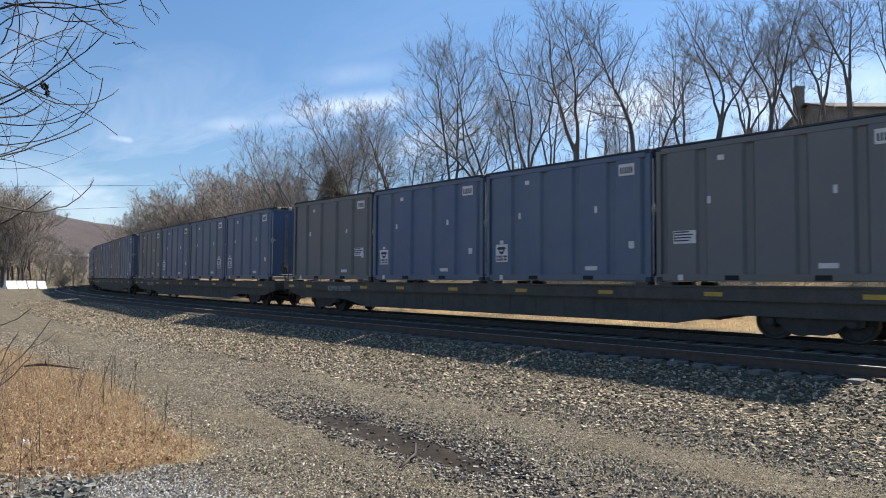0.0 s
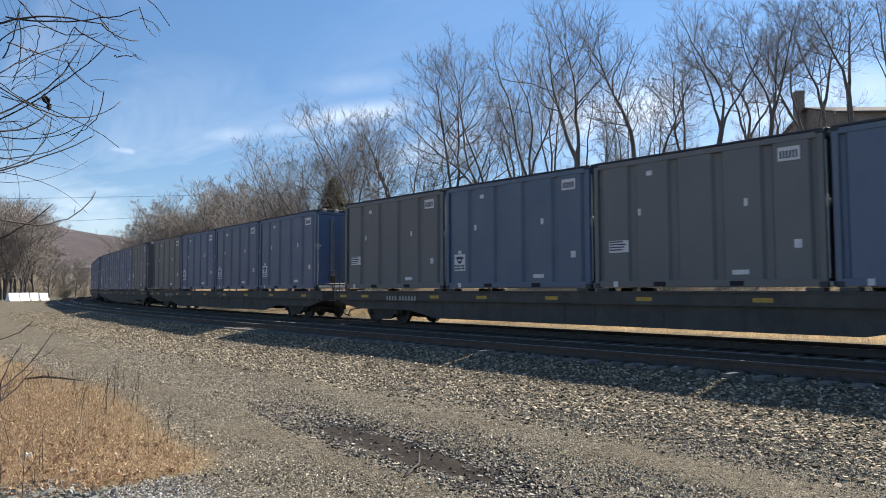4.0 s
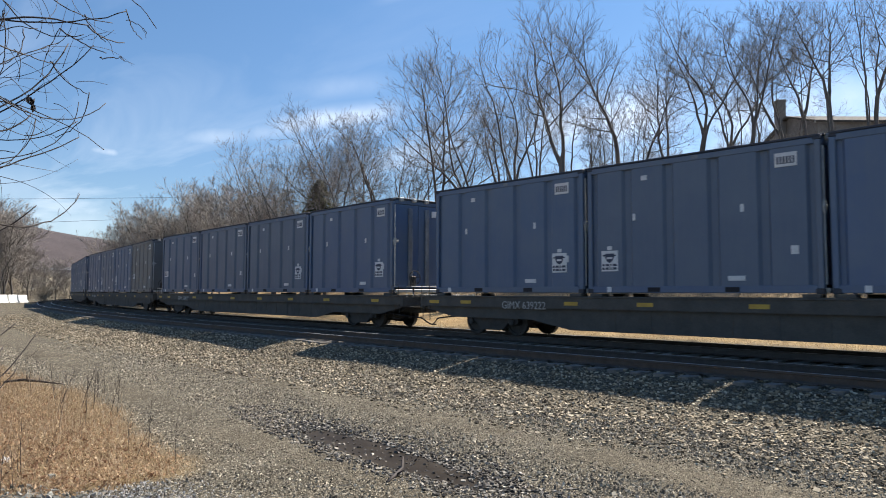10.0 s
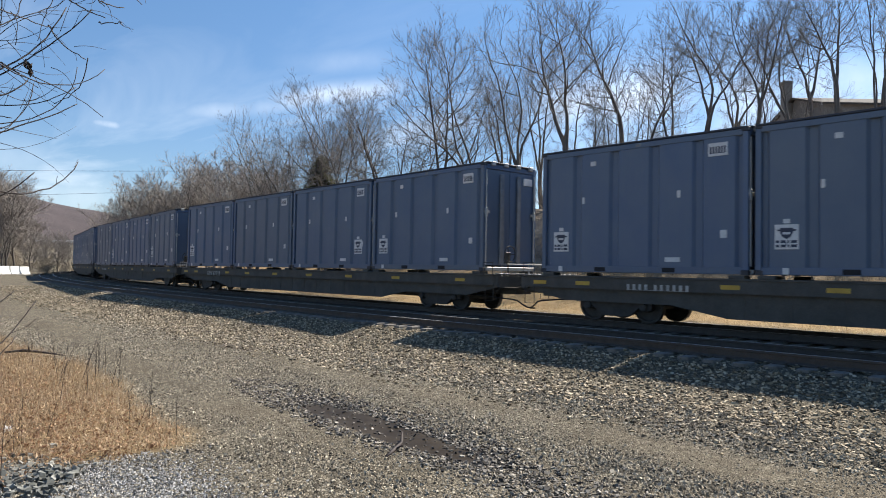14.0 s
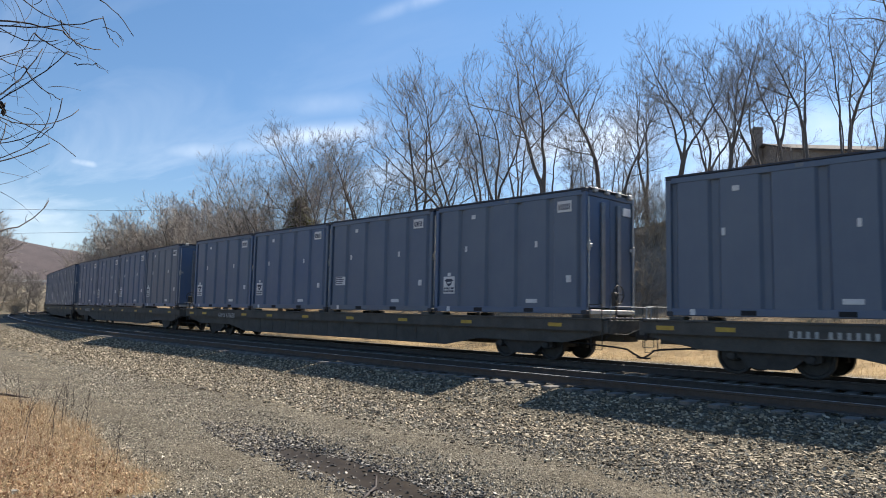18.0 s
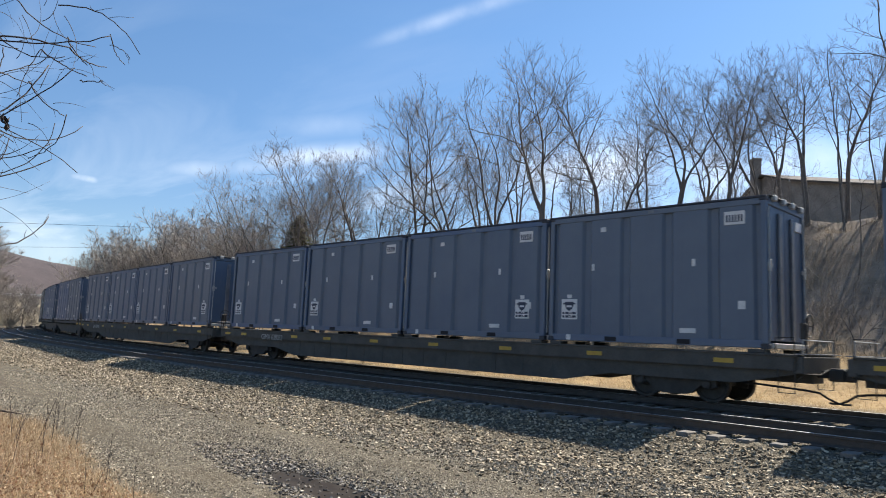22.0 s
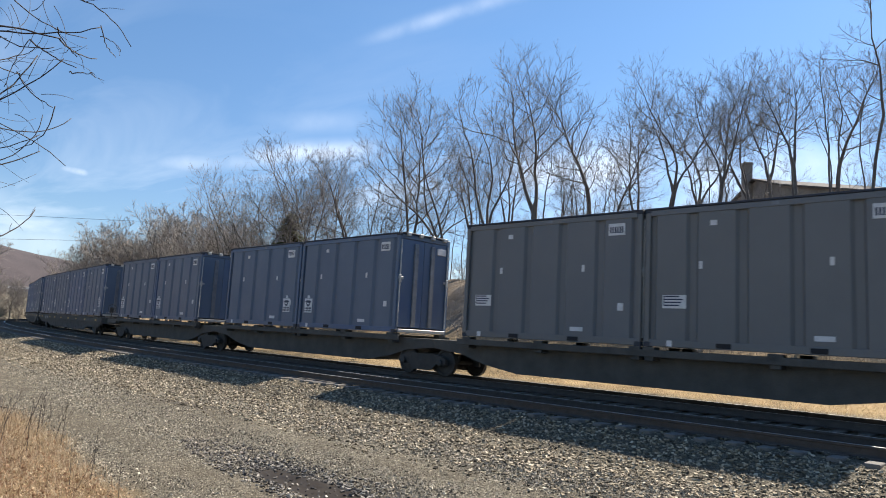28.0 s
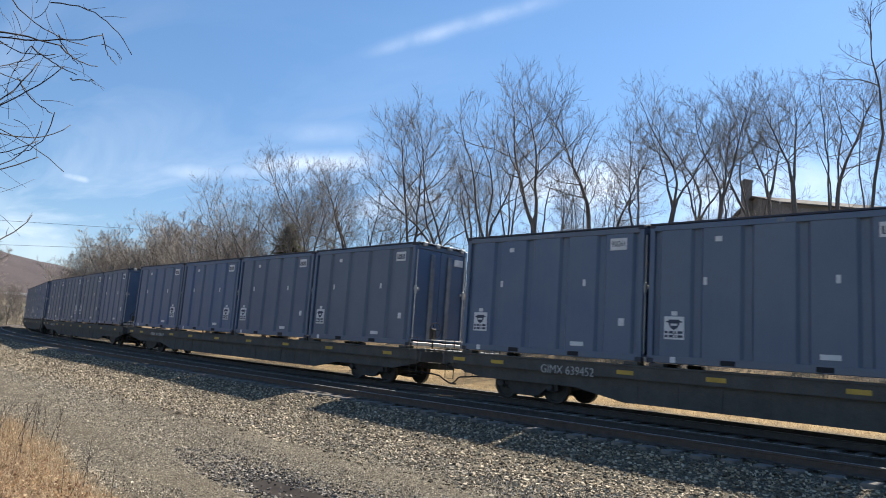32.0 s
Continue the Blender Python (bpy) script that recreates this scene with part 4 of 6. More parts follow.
    if mark:
        part("reporting_mark", words(mark, 0.34, STENCIL), None, car, "white stencilled lettering").matrix_basis = pose(-8.7, -1.366, 0.99) @ Matrix.Diagonal((0.9, 1, 1, 1))
    else:
        part("reporting_mark", shared("reporting_mark", lambda: boxes(*[(-9.75 + 0.178 * k + (0.10 if k > 3 else 0), -9.67 + 0.178 * k + (0.10 if k > 3 else 0), -1.366, -1.35, 0.94, 1.09) for k in range(10)], (-9.75, -7.97, -1.366, -1.35, 0.93, 0.94), c=0), STENCIL), None, car, "white stencilled lettering")
    return car


def spine_unit(first, last):
    """One platform of an articulated spine car: a deep centre sill, side brackets, and a shared truck at its rear joint."""
    car = empty("spine_car_platform", "grimy articulated spine car platform carrying two containers", "railway car", "cars of the train")
    e = 8.0

    def belly():
        g = Geo()
        g.extrude([(-e, 0.94), (-e, 1.22), (e, 1.22), (e, 0.94), (6.6, 0.80), (5.6, 0.52), (4.3, 0.32), (-4.3, 0.32), (-5.6, 0.52), (-6.6, 0.80)], -0.95, 0.95)
        return g
    part("spine_sill", shared("spine_sill", belly, CAR), None, car)
    for sy in (-1, 1):
        part("side_sill", shared("spine_side/%d" % sy, lambda: boxes((-6.5, 6.5, *sorted((sy * 1.22, sy * 1.34)), 1.12, 1.30), c=0.01), CAR), None, car)
    for k, x in enumerate((-6.1, -3.3, -0.2, 0.2, 3.3, 6.1)):
        part("side_bracket", shared("side_bracket/%d" % k, lambda: boxes((x - 0.12, x + 0.12, -1.3, 1.3, 1.02, 1.2), (x - 0.16, x + 0.16, -1.34, -1.0, 1.2, DECK - 0.004), (x - 0.16, x + 0.16, 1.0, 1.34, 1.2, DECK - 0.004), c=0.012), CAR), None, car)
    truck(car, -6.1 if last else -8.3)
    if last:
        part("end_platform", shared("end_platform/-1", lambda: boxes((-8.35, -6.6, -1.3, 1.3, 0.96, 1.225), c=0.015), CAR), None, car)
        coupler(car, -1, 8.3)
    if first:
        truck(car, 6.1)
        part("end_platform", shared("end_platform/1", lambda: boxes((6.6, 8.35, -1.3, 1.3, 0.96, 1.225), c=0.015), CAR), None, car)
        coupler(car, 1, 8.3)
        brake_wheel(car, 7.8, -0.75, 2.05)
        for k, x in enumerate((6.55, 7.75)):
            part("reflector_stripe", shared("reflector_stripe/s%d" % k, lambda: boxes((x - 0.26, x + 0.26, -1.349, -1.30, 1.06, 1.2), c=0.002), YELLOW), None, car, "yellow reflective stripe")
            grab(car, [(x - 0.2, -1.28, 1.2), (x - 0.2, -1.32, 2.0), (x + 0.3, -1.32, 2.0), (x + 0.3, -1.28, 1.2)], "spine%d" % k)
    return car


# The train from its head: each row is the middle of a car at the start, its kind, its mark and its containers.
# containers: b blue, g grey; l, r: shield placard left or right, f: printed form, n: none; from the rear one to the front one
LOADS = {0: "gp bl bl gf", 1: "gn bl br bl", 2: "gf bl gf br", 3: "gn bl bl bl", 4: "bl bl br gf", 5: "br bl br br", 6: "bf bn br br", 7: "bl bl bl gf",
         8: "bl bn br bl", 9: "bn bl bn bl", 10: "bl bl bf bl", 11: "bl bl bl bl", 12: "bl bl br bl", 13: "bl bl bl br", 19: "bl bl bl br", 20: "br br bl bl"}
NUMBERS = {(5, 3): "900879", (3, 1): "901043", (11, 3): "900472", (19, 3): "901196", (19, 0): "900264", (4, 0): "900413", (11, 0): "901242", (13, 0): "900689"}
MARKS = {0: "GIMX 639592", 3: "GIMX 638134", 5: "GIMX 639222", 6: "GIMX 638027", 8: "GIMX 639218", 10: "GIMX 639680", 11: "GIMX 639252", 12: "GIMX 638052", 1: "GIMX 639357", 13: "GIMX 639236", 19: "GIMX 639452"}
FIRST, PITCH = -16.20, 27.80


def load(code, number=""):
    return container("blue" if code[0] == "b" else "grey", {"l": "left", "r": "right", "f": "form", "p": "right form", "n": "none"}[code[1]], number)


def build_train():
    for n in range(-2, 14):
        car = flat_car(MARKS.get(n, ""))
        if n == 3:
            part("weight_mark", words("WT 52900", 0.13, STENCIL), None, car, "small white stencilled weight").matrix_basis = pose(0.92, -1.366, 1.13)
            part("weight_mark", words("231", 0.13, STENCIL), None, car, "small white stencilled weight").matrix_basis = pose(1.12, -1.366, 0.98)
        MOVING.append((car, FIRST - PITCH * n, 10.28, 0.0, 0.0))
        for k, code in enumerate(LOADS.get(n, "bl br bl bl").split()):
            box = load(code, NUMBERS.get((n, k), ""))
            if (n, k) == (1, 0):
                scrawl = Geo()
                y = -CW / 2 - 0.002
                for pts in (((-1.95, 1.0), (-2.05, 1.5), (-1.9, 1.62), (-1.8, 1.2), (-1.72, 1.5), (-1.78, 2.1), (-1.84, 2.6), (-1.66, 1.9), (-1.6, 1.2), (-1.5, 0.9)), ((-1.65, 1.45), (-1.3, 1.6), (-1.1, 1.35), (-1.2, 0.95), (-1.45, 0.8), (-1.5, 1.1), (-1.25, 1.2))):
                    scrawl.tube([(x, y, z) for x, z in pts], 0.014, 5)
                part("graffiti", scrawl, POST, box, "pale sprayed scrawl")
            MOVING.append((box, FIRST - PITCH * n, 10.28, -9.61 + 6.407 * k, DECK))
    for k, (mid, codes) in enumerate(((-399.9, "bl bl"), (-415.3, "br bl"), (-431.05, "gf gf"), (-446.9, "br bl"), (-462.75, "bl bl"))):
        MOVING.append((spine_unit(k == 0, k == 4), mid, 7.6, 0.0, 0.0))
        for j, code in enumerate(codes.split()):
            MOVING.append((load(code, "900763" if (k, j) == (3, 0) else ""), mid, 7.6, -3.17 + 6.34 * j, DECK))
    for k in range(5):
        mid = -485.38 - PITCH * k
        car = flat_car(MARKS.get(19 + k, ""))
        MOVING.append((car, mid, 10.28, 0.0, 0.0))
        for j, code in enumerate(LOADS.get(19 + k, "bl br bl bn").split()):
            MOVING.append((load(code, NUMBERS.get((19 + k, j), "")), mid, 10.28, -9.61 + 6.407 * j, DECK))


build_train()


def motions():
    """The train rolls along its track."""
    for ob, start, half, along, up in MOVING:
        walk(ob, [(t, track_pose(start + gone(t), half) @ pose(along, 0, up)) for t in TIMES])


# ---- trees ----
def limb_path(rnd, p, d, length, segs, wander, lift):
    pts = [p.copy()]
    for i in range(segs):
        d = (d + Vector((rnd.gauss(0, wander), rnd.gauss(0, wander), rnd.gauss(0, wander) + lift))).normalized()
        p = p + d * (length / segs)
        pts.append(p.copy())
    return pts


def off_axis(rnd, axis, angle):
    side = Vector((rnd.gauss(0, 1), rnd.gauss(0, 1), rnd.gauss(0, 0.6)))
    side = (side - axis * side.dot(axis)).normalized()
    return (axis * math.cos(angle) + side * math.sin(angle)).normalized()


def spike(geo, p, d, length, r, rise=0.0):
    """A single twig: a thin three-sided point that curves upward by rise."""
    a = d.orthogonal().normalized()
    b = d.cross(a)
    k = len(geo.v)
    if not rise:
        geo.v += [tuple(p + a * r), tuple(p - a * r), tuple(p + d * length)]
        geo.f.append((k, k + 1, k + 2))
        return p + d * length
    mid = p + d * length * 0.55
    tip = mid + (d + Vector((0, 0, rise))).normalized() * length * 0.5
    geo.v += [tuple(q + v) for q, s in ((p, r), (mid, r * 0.7)) for v in (a * s, a * s * -0.5 + b * s * 0.87, a * s * -0.5 - b * s * 0.87)] + [tuple(tip)]
    geo.f += [(k + i, k + (i + 1) % 3, k + 3 + (i + 1) % 3, k + 3 + i) for i in range(3)] + [(k + 3 + i, k + 3 + (i + 1) % 3, k + 6) for i in range(3)]
    return tip


def along(pts, f):
    k = len(pts) - 1
    i = min(k - 1, int(f * k))
    return pts[i].lerp(pts[i + 1], f * k - i), (pts[i + 1] - pts[i]).normalized()


def bare_tree(seed, height, fork=0.4, leaders=2, radius=0.2, limbs=8, boughs=5, sprays=4, twigs=5, reach=0.28, low=0.25, fine=0.007, skin=None, twig=None, fan=0.22):
    """Meshes of a leafless tree of about this height: trunk with limbs, and crown of boughs and twigs."""
    rnd = random.Random(seed)
    thick, thin = Geo(), Geo()
    z = height * fork
    base = limb_path(rnd, Vector((0, 0, -0.3)), Vector((rnd.gauss(0, 0.06), rnd.gauss(0, 0.06), 1)).normalized(), z + 0.3, 5, 0.06, 0.03) if fork else [Vector((0, 0, -0.3)), Vector((0, 0, 0))]
    if fork:
        thick.tube(base, [radius * (1.25 - 0.45 * (i / 5) ** 0.5) for i in range(6)], 8, False)
    turn = rnd.uniform(0, 6.283)
    for k in range(leaders):
        tilt = fan * rnd.uniform(0.5, 1.2) if leaders > 1 else 0.04
        a = turn + 6.283 * k / leaders + rnd.gauss(0, 0.4)
        axis = (base[-1] - base[-2]).normalized()
        d = (axis + Vector((math.cos(a), math.sin(a), 0)) * math.tan(tilt)).normalized()
        start = base[-1] - axis * radius * 0.4 if fork else Vector((rnd.uniform(-0.1, 0.1) * height * 0.4, rnd.uniform(-0.1, 0.1) * height * 0.4, -0.3))
        ln = (height - z) * rnd.uniform(0.78, 1.0)
        r0 = radius * (0.80 if leaders == 1 else 0.66 if leaders == 2 else 0.55) * rnd.uniform(0.85, 1.0)
        lead = limb_path(rnd, start, d, ln, 9, 0.14, 0.07)
        thick.tube(lead, [(radius * 0.79 if fork and i == 0 else r0 * (1 - 0.92 * (i / 9) ** 0.85)) + fine for i in range(10)], 6, False)
        spin = rnd.uniform(0, 6.283)
        for j in range(limbs):
            f = low + (0.99 - low) * (j + rnd.random()) / limbs
            p, axis = along(lead, f)
            L = height * reach * rnd.uniform(0.65, 1.15) * math.sqrt(max(0.10, 1 - ((f - low * 0.6 - 0.30) / 0.74) ** 2))
            limb = limb_path(rnd, p, spun(axis, spin + 2.4 * j + rnd.gauss(0, 0.3), rnd.uniform(0.75, 1.2) * (1.2 - 0.45 * f)), L, 6, 0.14, 0.10)
            r1 = min(r0 * (1 - 0.85 * f) * 0.5, L * 0.011) + fine
            thick.tube(limb, [r1 * (1 - 0.85 * i / 6) + fine * 0.4 for i in range(7)], 4, False)
            for b in range(boughs):
                g = 0.15 + 0.84 * (b + rnd.random()) / boughs
                p, axis = along(limb, g)
                B = L * rnd.uniform(0.40, 0.70) * (1.12 - 0.55 * g)
                bough = limb_path(rnd, p, spun(axis, 2.4 * b + j + rnd.gauss(0, 0.3), rnd.uniform(0.5, 1.0)), B, 3, 0.13, 0.10)
                r2 = r1 * 0.34 * (1 - 0.5 * g) + fine * 0.5
                thin.tube(bough, [r2 * (1 - 0.28 * i) + fine * 0.3 for i in range(4)], 3, False)
                for s in range(sprays):
                    p, axis = along(bough, 0.12 + 0.87 * (s + rnd.random()) / sprays)
                    S = max(B * rnd.uniform(0.35, 0.75), height * 0.028)
                    d = spun(axis, 2.4 * s + b + rnd.gauss(0, 0.4), rnd.uniform(0.35, 0.95))
                    d = (d + Vector((0, 0, 0.10))).normalized()
                    tip = spike(thin, p, d, S, fine * 1.05, 0.35)
                    for w in range(twigs):
                        h = 0.15 + 0.8 * (w + rnd.random()) / twigs
                        e = (off_axis(rnd, d, rnd.uniform(0.3, 0.75)) + Vector((0, 0, 0.15))).normalized()
                        spike(thin, p.lerp(tip, h), e, S * rnd.uniform(0.35, 0.7) * (1.15 - 0.5 * h), fine * 0.8)
    size = height / max(v[2] for v in thick.v + thin.v)
    for geo in (thick, thin):
        geo.v = [(a * size, b * size, c * size) for a, b, c in geo.v]
    return thick.mesh("trunk", skin or BARK, True), thin.mesh("crown", twig or TWIG)


def spun(axis, turn, angle):
    """A direction leaning from axis by angle, turned round it."""
    a = axis.orthogonal().normalized()
    b = axis.cross(a)
    return (axis * math.cos(angle) + (a * math.cos(turn) + b * math.sin(turn)) * math.sin(angle)).normalized()


TREE_KINDS = [bare_tree(11, 14, 0.38, 2, 0.21, 11, 6, 6, 4, 0.27, fine=0.0068, fan=0.26), bare_tree(12, 14, 0.30, 3, 0.20, 8, 6, 6, 4, 0.24, fine=0.0068, fan=0.26), bare_tree(13, 14, 0.42, 1, 0.18, 20, 6, 6, 4, 0.27, 0.0, 0.0068),
              bare_tree(14, 14, 0.24, 3, 0.19, 8, 6, 6, 4, 0.24, 0.25, 0.0068, fan=0.24), bare_tree(15, 14, 0.36, 3, 0.22, 9, 6, 6, 4, 0.28, fine=0.0068, fan=0.40), bare_tree(16, 14, 0.28, 2, 0.18, 11, 6, 6, 4, 0.26, 0.25, 0.0068, fan=0.24)]
SLENDER_KINDS = [bare_tree(17, 14, 0.42, 1, 0.085, 11, 5, 4, 4, 0.18, 0.05, 0.0068), bare_tree(18, 14, 0.38, 2, 0.085, 7, 5, 4, 4, 0.18, fine=0.0068), bare_tree(19, 14, 0.46, 1, 0.095, 11, 5, 4, 4, 0.19, 0.0, 0.0068)]
# thicket and far trees take the twig colour lightened for haze
HAZY_KINDS = [bare_tree(41, 14, 0.06, 7, 0.12, 8, 6, 6, 4, 0.32, 0.06, 0.016, twig=HAZED_TWIG, fan=0.55), bare_tree(42, 14, 0.08, 7, 0.12, 8, 6, 6, 4, 0.30, 0.06, 0.016, twig=HAZED_TWIG, fan=0.48)]
FAR_KINDS = [bare_tree(43, 14, 0.20, 4, 0.20, 8, 7, 6, 5, 0.27, 0.08, 0.018, twig=HAZED_TWIG, fan=0.36), bare_tree(44, 14, 0.16, 4, 0.18, 8, 7, 6, 5, 0.28, 0.05, 0.018, twig=HAZED_TWIG, fan=0.32)]
BUSH_KINDS = [bare_tree(31, 4, 0.0, 7, 0.03, 5, 4, 4, 2, 0.30, 0.2, 0.005, BRUSH, BRUSH, 0.4), bare_tree(32, 4, 0.0, 7, 0.028, 5, 4, 4, 2, 0.36, 0.15, 0.005, BRUSH, BRUSH, 0.55), bare_tree(33, 4, 0.0, 6, 0.03, 5, 4, 4, 2, 0.40, 0.2, 0.005, TWIG, TWIG, 0.6)]
FAR_BUSH_KINDS = [bare_tree(34, 4, 0.0, 8, 0.03, 5, 4, 4, 3, 0.36, 0.1, 0.014, BRUSH, BRUSH, 0.5), bare_tree(35, 4, 0.0, 7, 0.03, 5, 4, 4, 3, 0.40, 0.1, 0.014, BRUSH, BRUSH, 0.6)]


def plant(kind, x, y, height, yaw, name="bare_tree", label="tall leafless grey-brown tree on the bank", sink=0.0, wide=1.0):
    trunk, crown = kind
    base = 14.0 if name == "bare_tree" else 4.0
    t = empty(name, label, "tree" if name == "bare_tree" else "shrub", "bare trees" if name == "bare_tree" else "brush on the bank")
    s = height / base
    t.matrix_basis = pose(x, y, terrain(x, y) - sink, 0, 0, yaw) @ Matrix.Diagonal((s * wide, s * wide, s, 1))
    part("trunk", trunk, None, t)
    part("crown", crown, None, t)
    return t


# tall trees along the bank's top: place, height of the tip, kind
STAND_NEAR = [(-27.7, 38.0, 20.7, 0), (-31.8, 38.6, 19.3, 1), (-35.6, 37.9, 18.9, 3), (-37.7, 35.9, 18.7, 5), (-26.3, 40.2, 15.0, 6), (-22.8, 40.0, 15.4, 2),
              (-20.3, 42.4, 20.3, 4), (-17.9, 44.5, 20.5, 1), (-13.1, 45.1, 20.5, 0), (-9.3, 45.1, 24.4, 6)]
STAND_BACK = [(-42.3, 36.7, 15.8, 6), (-45.4, 36.1, 16.5, 2), (-43.7, 31.8, 17.2, 3), (-51.3, 34.9, 15.0, 5), (-52.7, 30.7, 15.5, 4), (-59.0, 32.5, 14.3, 4), (-56.2, 35.7, 16.0, 1),
              (-31.3, 51.2, 23.9, 2), (-27.2, 51.2, 21.6, 5), (-18.0, 50.9, 22.0, 3), (-17.8, 55.2, 23.5, 0), (-25.7, 58.6, 25.0, 4), (-38.2, 48.9, 21.3, 1), (-43.5, 49.6, 22.2, 0),
              (-46.7, 46.7, 21.1, 3), (-34.3, 49.2, 20.0, 6), (-14.0, 58.0, 24.0, 2), (-9.0, 60.0, 25.0, 1)]
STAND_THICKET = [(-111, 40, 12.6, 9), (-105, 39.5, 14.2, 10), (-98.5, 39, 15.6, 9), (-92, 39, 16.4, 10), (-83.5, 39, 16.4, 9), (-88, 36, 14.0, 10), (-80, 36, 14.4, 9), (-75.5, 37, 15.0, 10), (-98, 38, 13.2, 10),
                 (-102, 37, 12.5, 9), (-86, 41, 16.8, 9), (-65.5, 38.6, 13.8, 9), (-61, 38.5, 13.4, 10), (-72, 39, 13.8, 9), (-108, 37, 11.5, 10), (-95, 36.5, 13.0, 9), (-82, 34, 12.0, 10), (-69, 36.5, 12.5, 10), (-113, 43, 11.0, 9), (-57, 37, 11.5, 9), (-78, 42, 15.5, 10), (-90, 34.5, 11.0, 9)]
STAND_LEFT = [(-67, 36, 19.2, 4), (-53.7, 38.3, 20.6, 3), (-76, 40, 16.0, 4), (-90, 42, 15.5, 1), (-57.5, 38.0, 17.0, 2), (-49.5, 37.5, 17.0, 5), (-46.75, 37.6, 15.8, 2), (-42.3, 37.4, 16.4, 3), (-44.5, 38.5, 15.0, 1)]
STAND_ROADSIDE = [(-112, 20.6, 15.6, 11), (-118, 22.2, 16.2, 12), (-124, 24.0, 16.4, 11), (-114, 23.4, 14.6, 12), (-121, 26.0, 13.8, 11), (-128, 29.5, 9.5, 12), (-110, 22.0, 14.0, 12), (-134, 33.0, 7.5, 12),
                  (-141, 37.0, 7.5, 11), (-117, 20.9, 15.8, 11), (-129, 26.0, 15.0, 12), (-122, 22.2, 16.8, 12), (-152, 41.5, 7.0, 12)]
STAND_FAR = [(-122.9, 17, 12.5, 1), (-146, 28, 10.5, 12), (-158, 37, 9.5, 11), (-168, 45, 9.5, 12), (-150, 34, 8.0, 11), (-137, 24, 11.0, 11)]


def build_trees():
    rnd = random.Random(7)
    for rows, label in ((STAND_NEAR, "tall leafless grey-brown tree on the bank"), (STAND_BACK, "leafless tree further back on the bank"),
                        (STAND_LEFT, "leafless tree in the thicket beside the curve"), (STAND_THICKET, "spreading leafless tree in the thicket beside the curve"), (STAND_FAR, "leafless tree by the road's far end"), (STAND_ROADSIDE, "spreading leafless tree by the road's far end")):
        for x, y, tip, kind in rows:
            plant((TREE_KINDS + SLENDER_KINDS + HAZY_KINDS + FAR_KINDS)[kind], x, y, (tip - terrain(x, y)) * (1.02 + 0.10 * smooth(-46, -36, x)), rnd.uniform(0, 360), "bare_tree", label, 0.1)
    # thin trees between them
    for k in range(70):
        s = rnd.uniform(-38, -2) if k < 46 else rnd.uniform(-60, -20) if k < 58 else rnd.uniform(-85, -45)
        x, y, _ = track_point(s, rnd.uniform(20, 38))
        plant(rnd.choice(SLENDER_KINDS), x, y, rnd.uniform(6.0, 13.0) if k < 58 else rnd.uniform(6.5, 10), rnd.uniform(0, 360), "bare_tree", "slender leafless tree in the undergrowth", 0.1, 0.8)
    for k in range(126):
        s = rnd.uniform(-80, 4) if k < 34 else rnd.uniform(-28, 1) if k < 100 else rnd.uniform(-50, -14)
        x, y, _ = track_point(s, rnd.uniform(15.5, 27) if k % 3 else rnd.uniform(23, 30))
        plant(rnd.choice(BUSH_KINDS), x, y, (rnd.uniform(1.4, 4.2) if k % 3 else rnd.uniform(3.2, 6.6)) if k < 100 else rnd.uniform(3.0, 5.5), rnd.uniform(0, 360), "brush_shrub", "pale leafless brush shrub on the bank", 0.05)
    for k in range(46):
        x, y = rnd.uniform(-185, -104), 0
        y = 20 + (-x - 105) * 0.34 + rnd.uniform(-11, 6)
        plant(rnd.choice(FAR_BUSH_KINDS), x, y, rnd.uniform(1.5, 4.5 if x > -140 else 3), rnd.uniform(0, 360), "brush_shrub", "pale leafless brush by the road's end", 0.05)


build_trees()


def build_evergreen(x, y, height):
    rnd = random.Random(3)
    t = empty("evergreen_tree", "dark green conifer among the bare trees", "tree")
    t.matrix_basis = pose(x, y, terrain(x, y) - 0.1)
    trunk, crown = Geo(), Geo()
    trunk.tube([(0, 0, 0), (0, 0, height)], [0.16, 0.02], 7)
    part("trunk", trunk, BARK, t)
    for k in range(420):
        z = height * (0.12 + 0.86 * rnd.random() ** 0.8)
        reach = (height - z) * 0.5 * rnd.uniform(0.3, 1.15) + 0.3
        a = rnd.uniform(0, 2 * math.pi)
        d = Vector((math.cos(a), math.sin(a), -0.15))
        root = Vector((0, 0, z))
        for j in range(6):
            f = (j + 1) / 6
            c = root + d * reach * f
            w = Vector((-d.y, d.x, 0)) * (0.12 + 0.20 * (1 - f))
            u = Vector((0, 0, rnd.uniform(0.04, 0.16)))
            b = d * 0.22
            crown.quad(tuple(c - w), tuple(c + b - u), tuple(c + w), tuple(c - b + u))
    part("crown", crown, NEEDLE, t)


build_evergreen(-53.0, 35.4, 10.8)


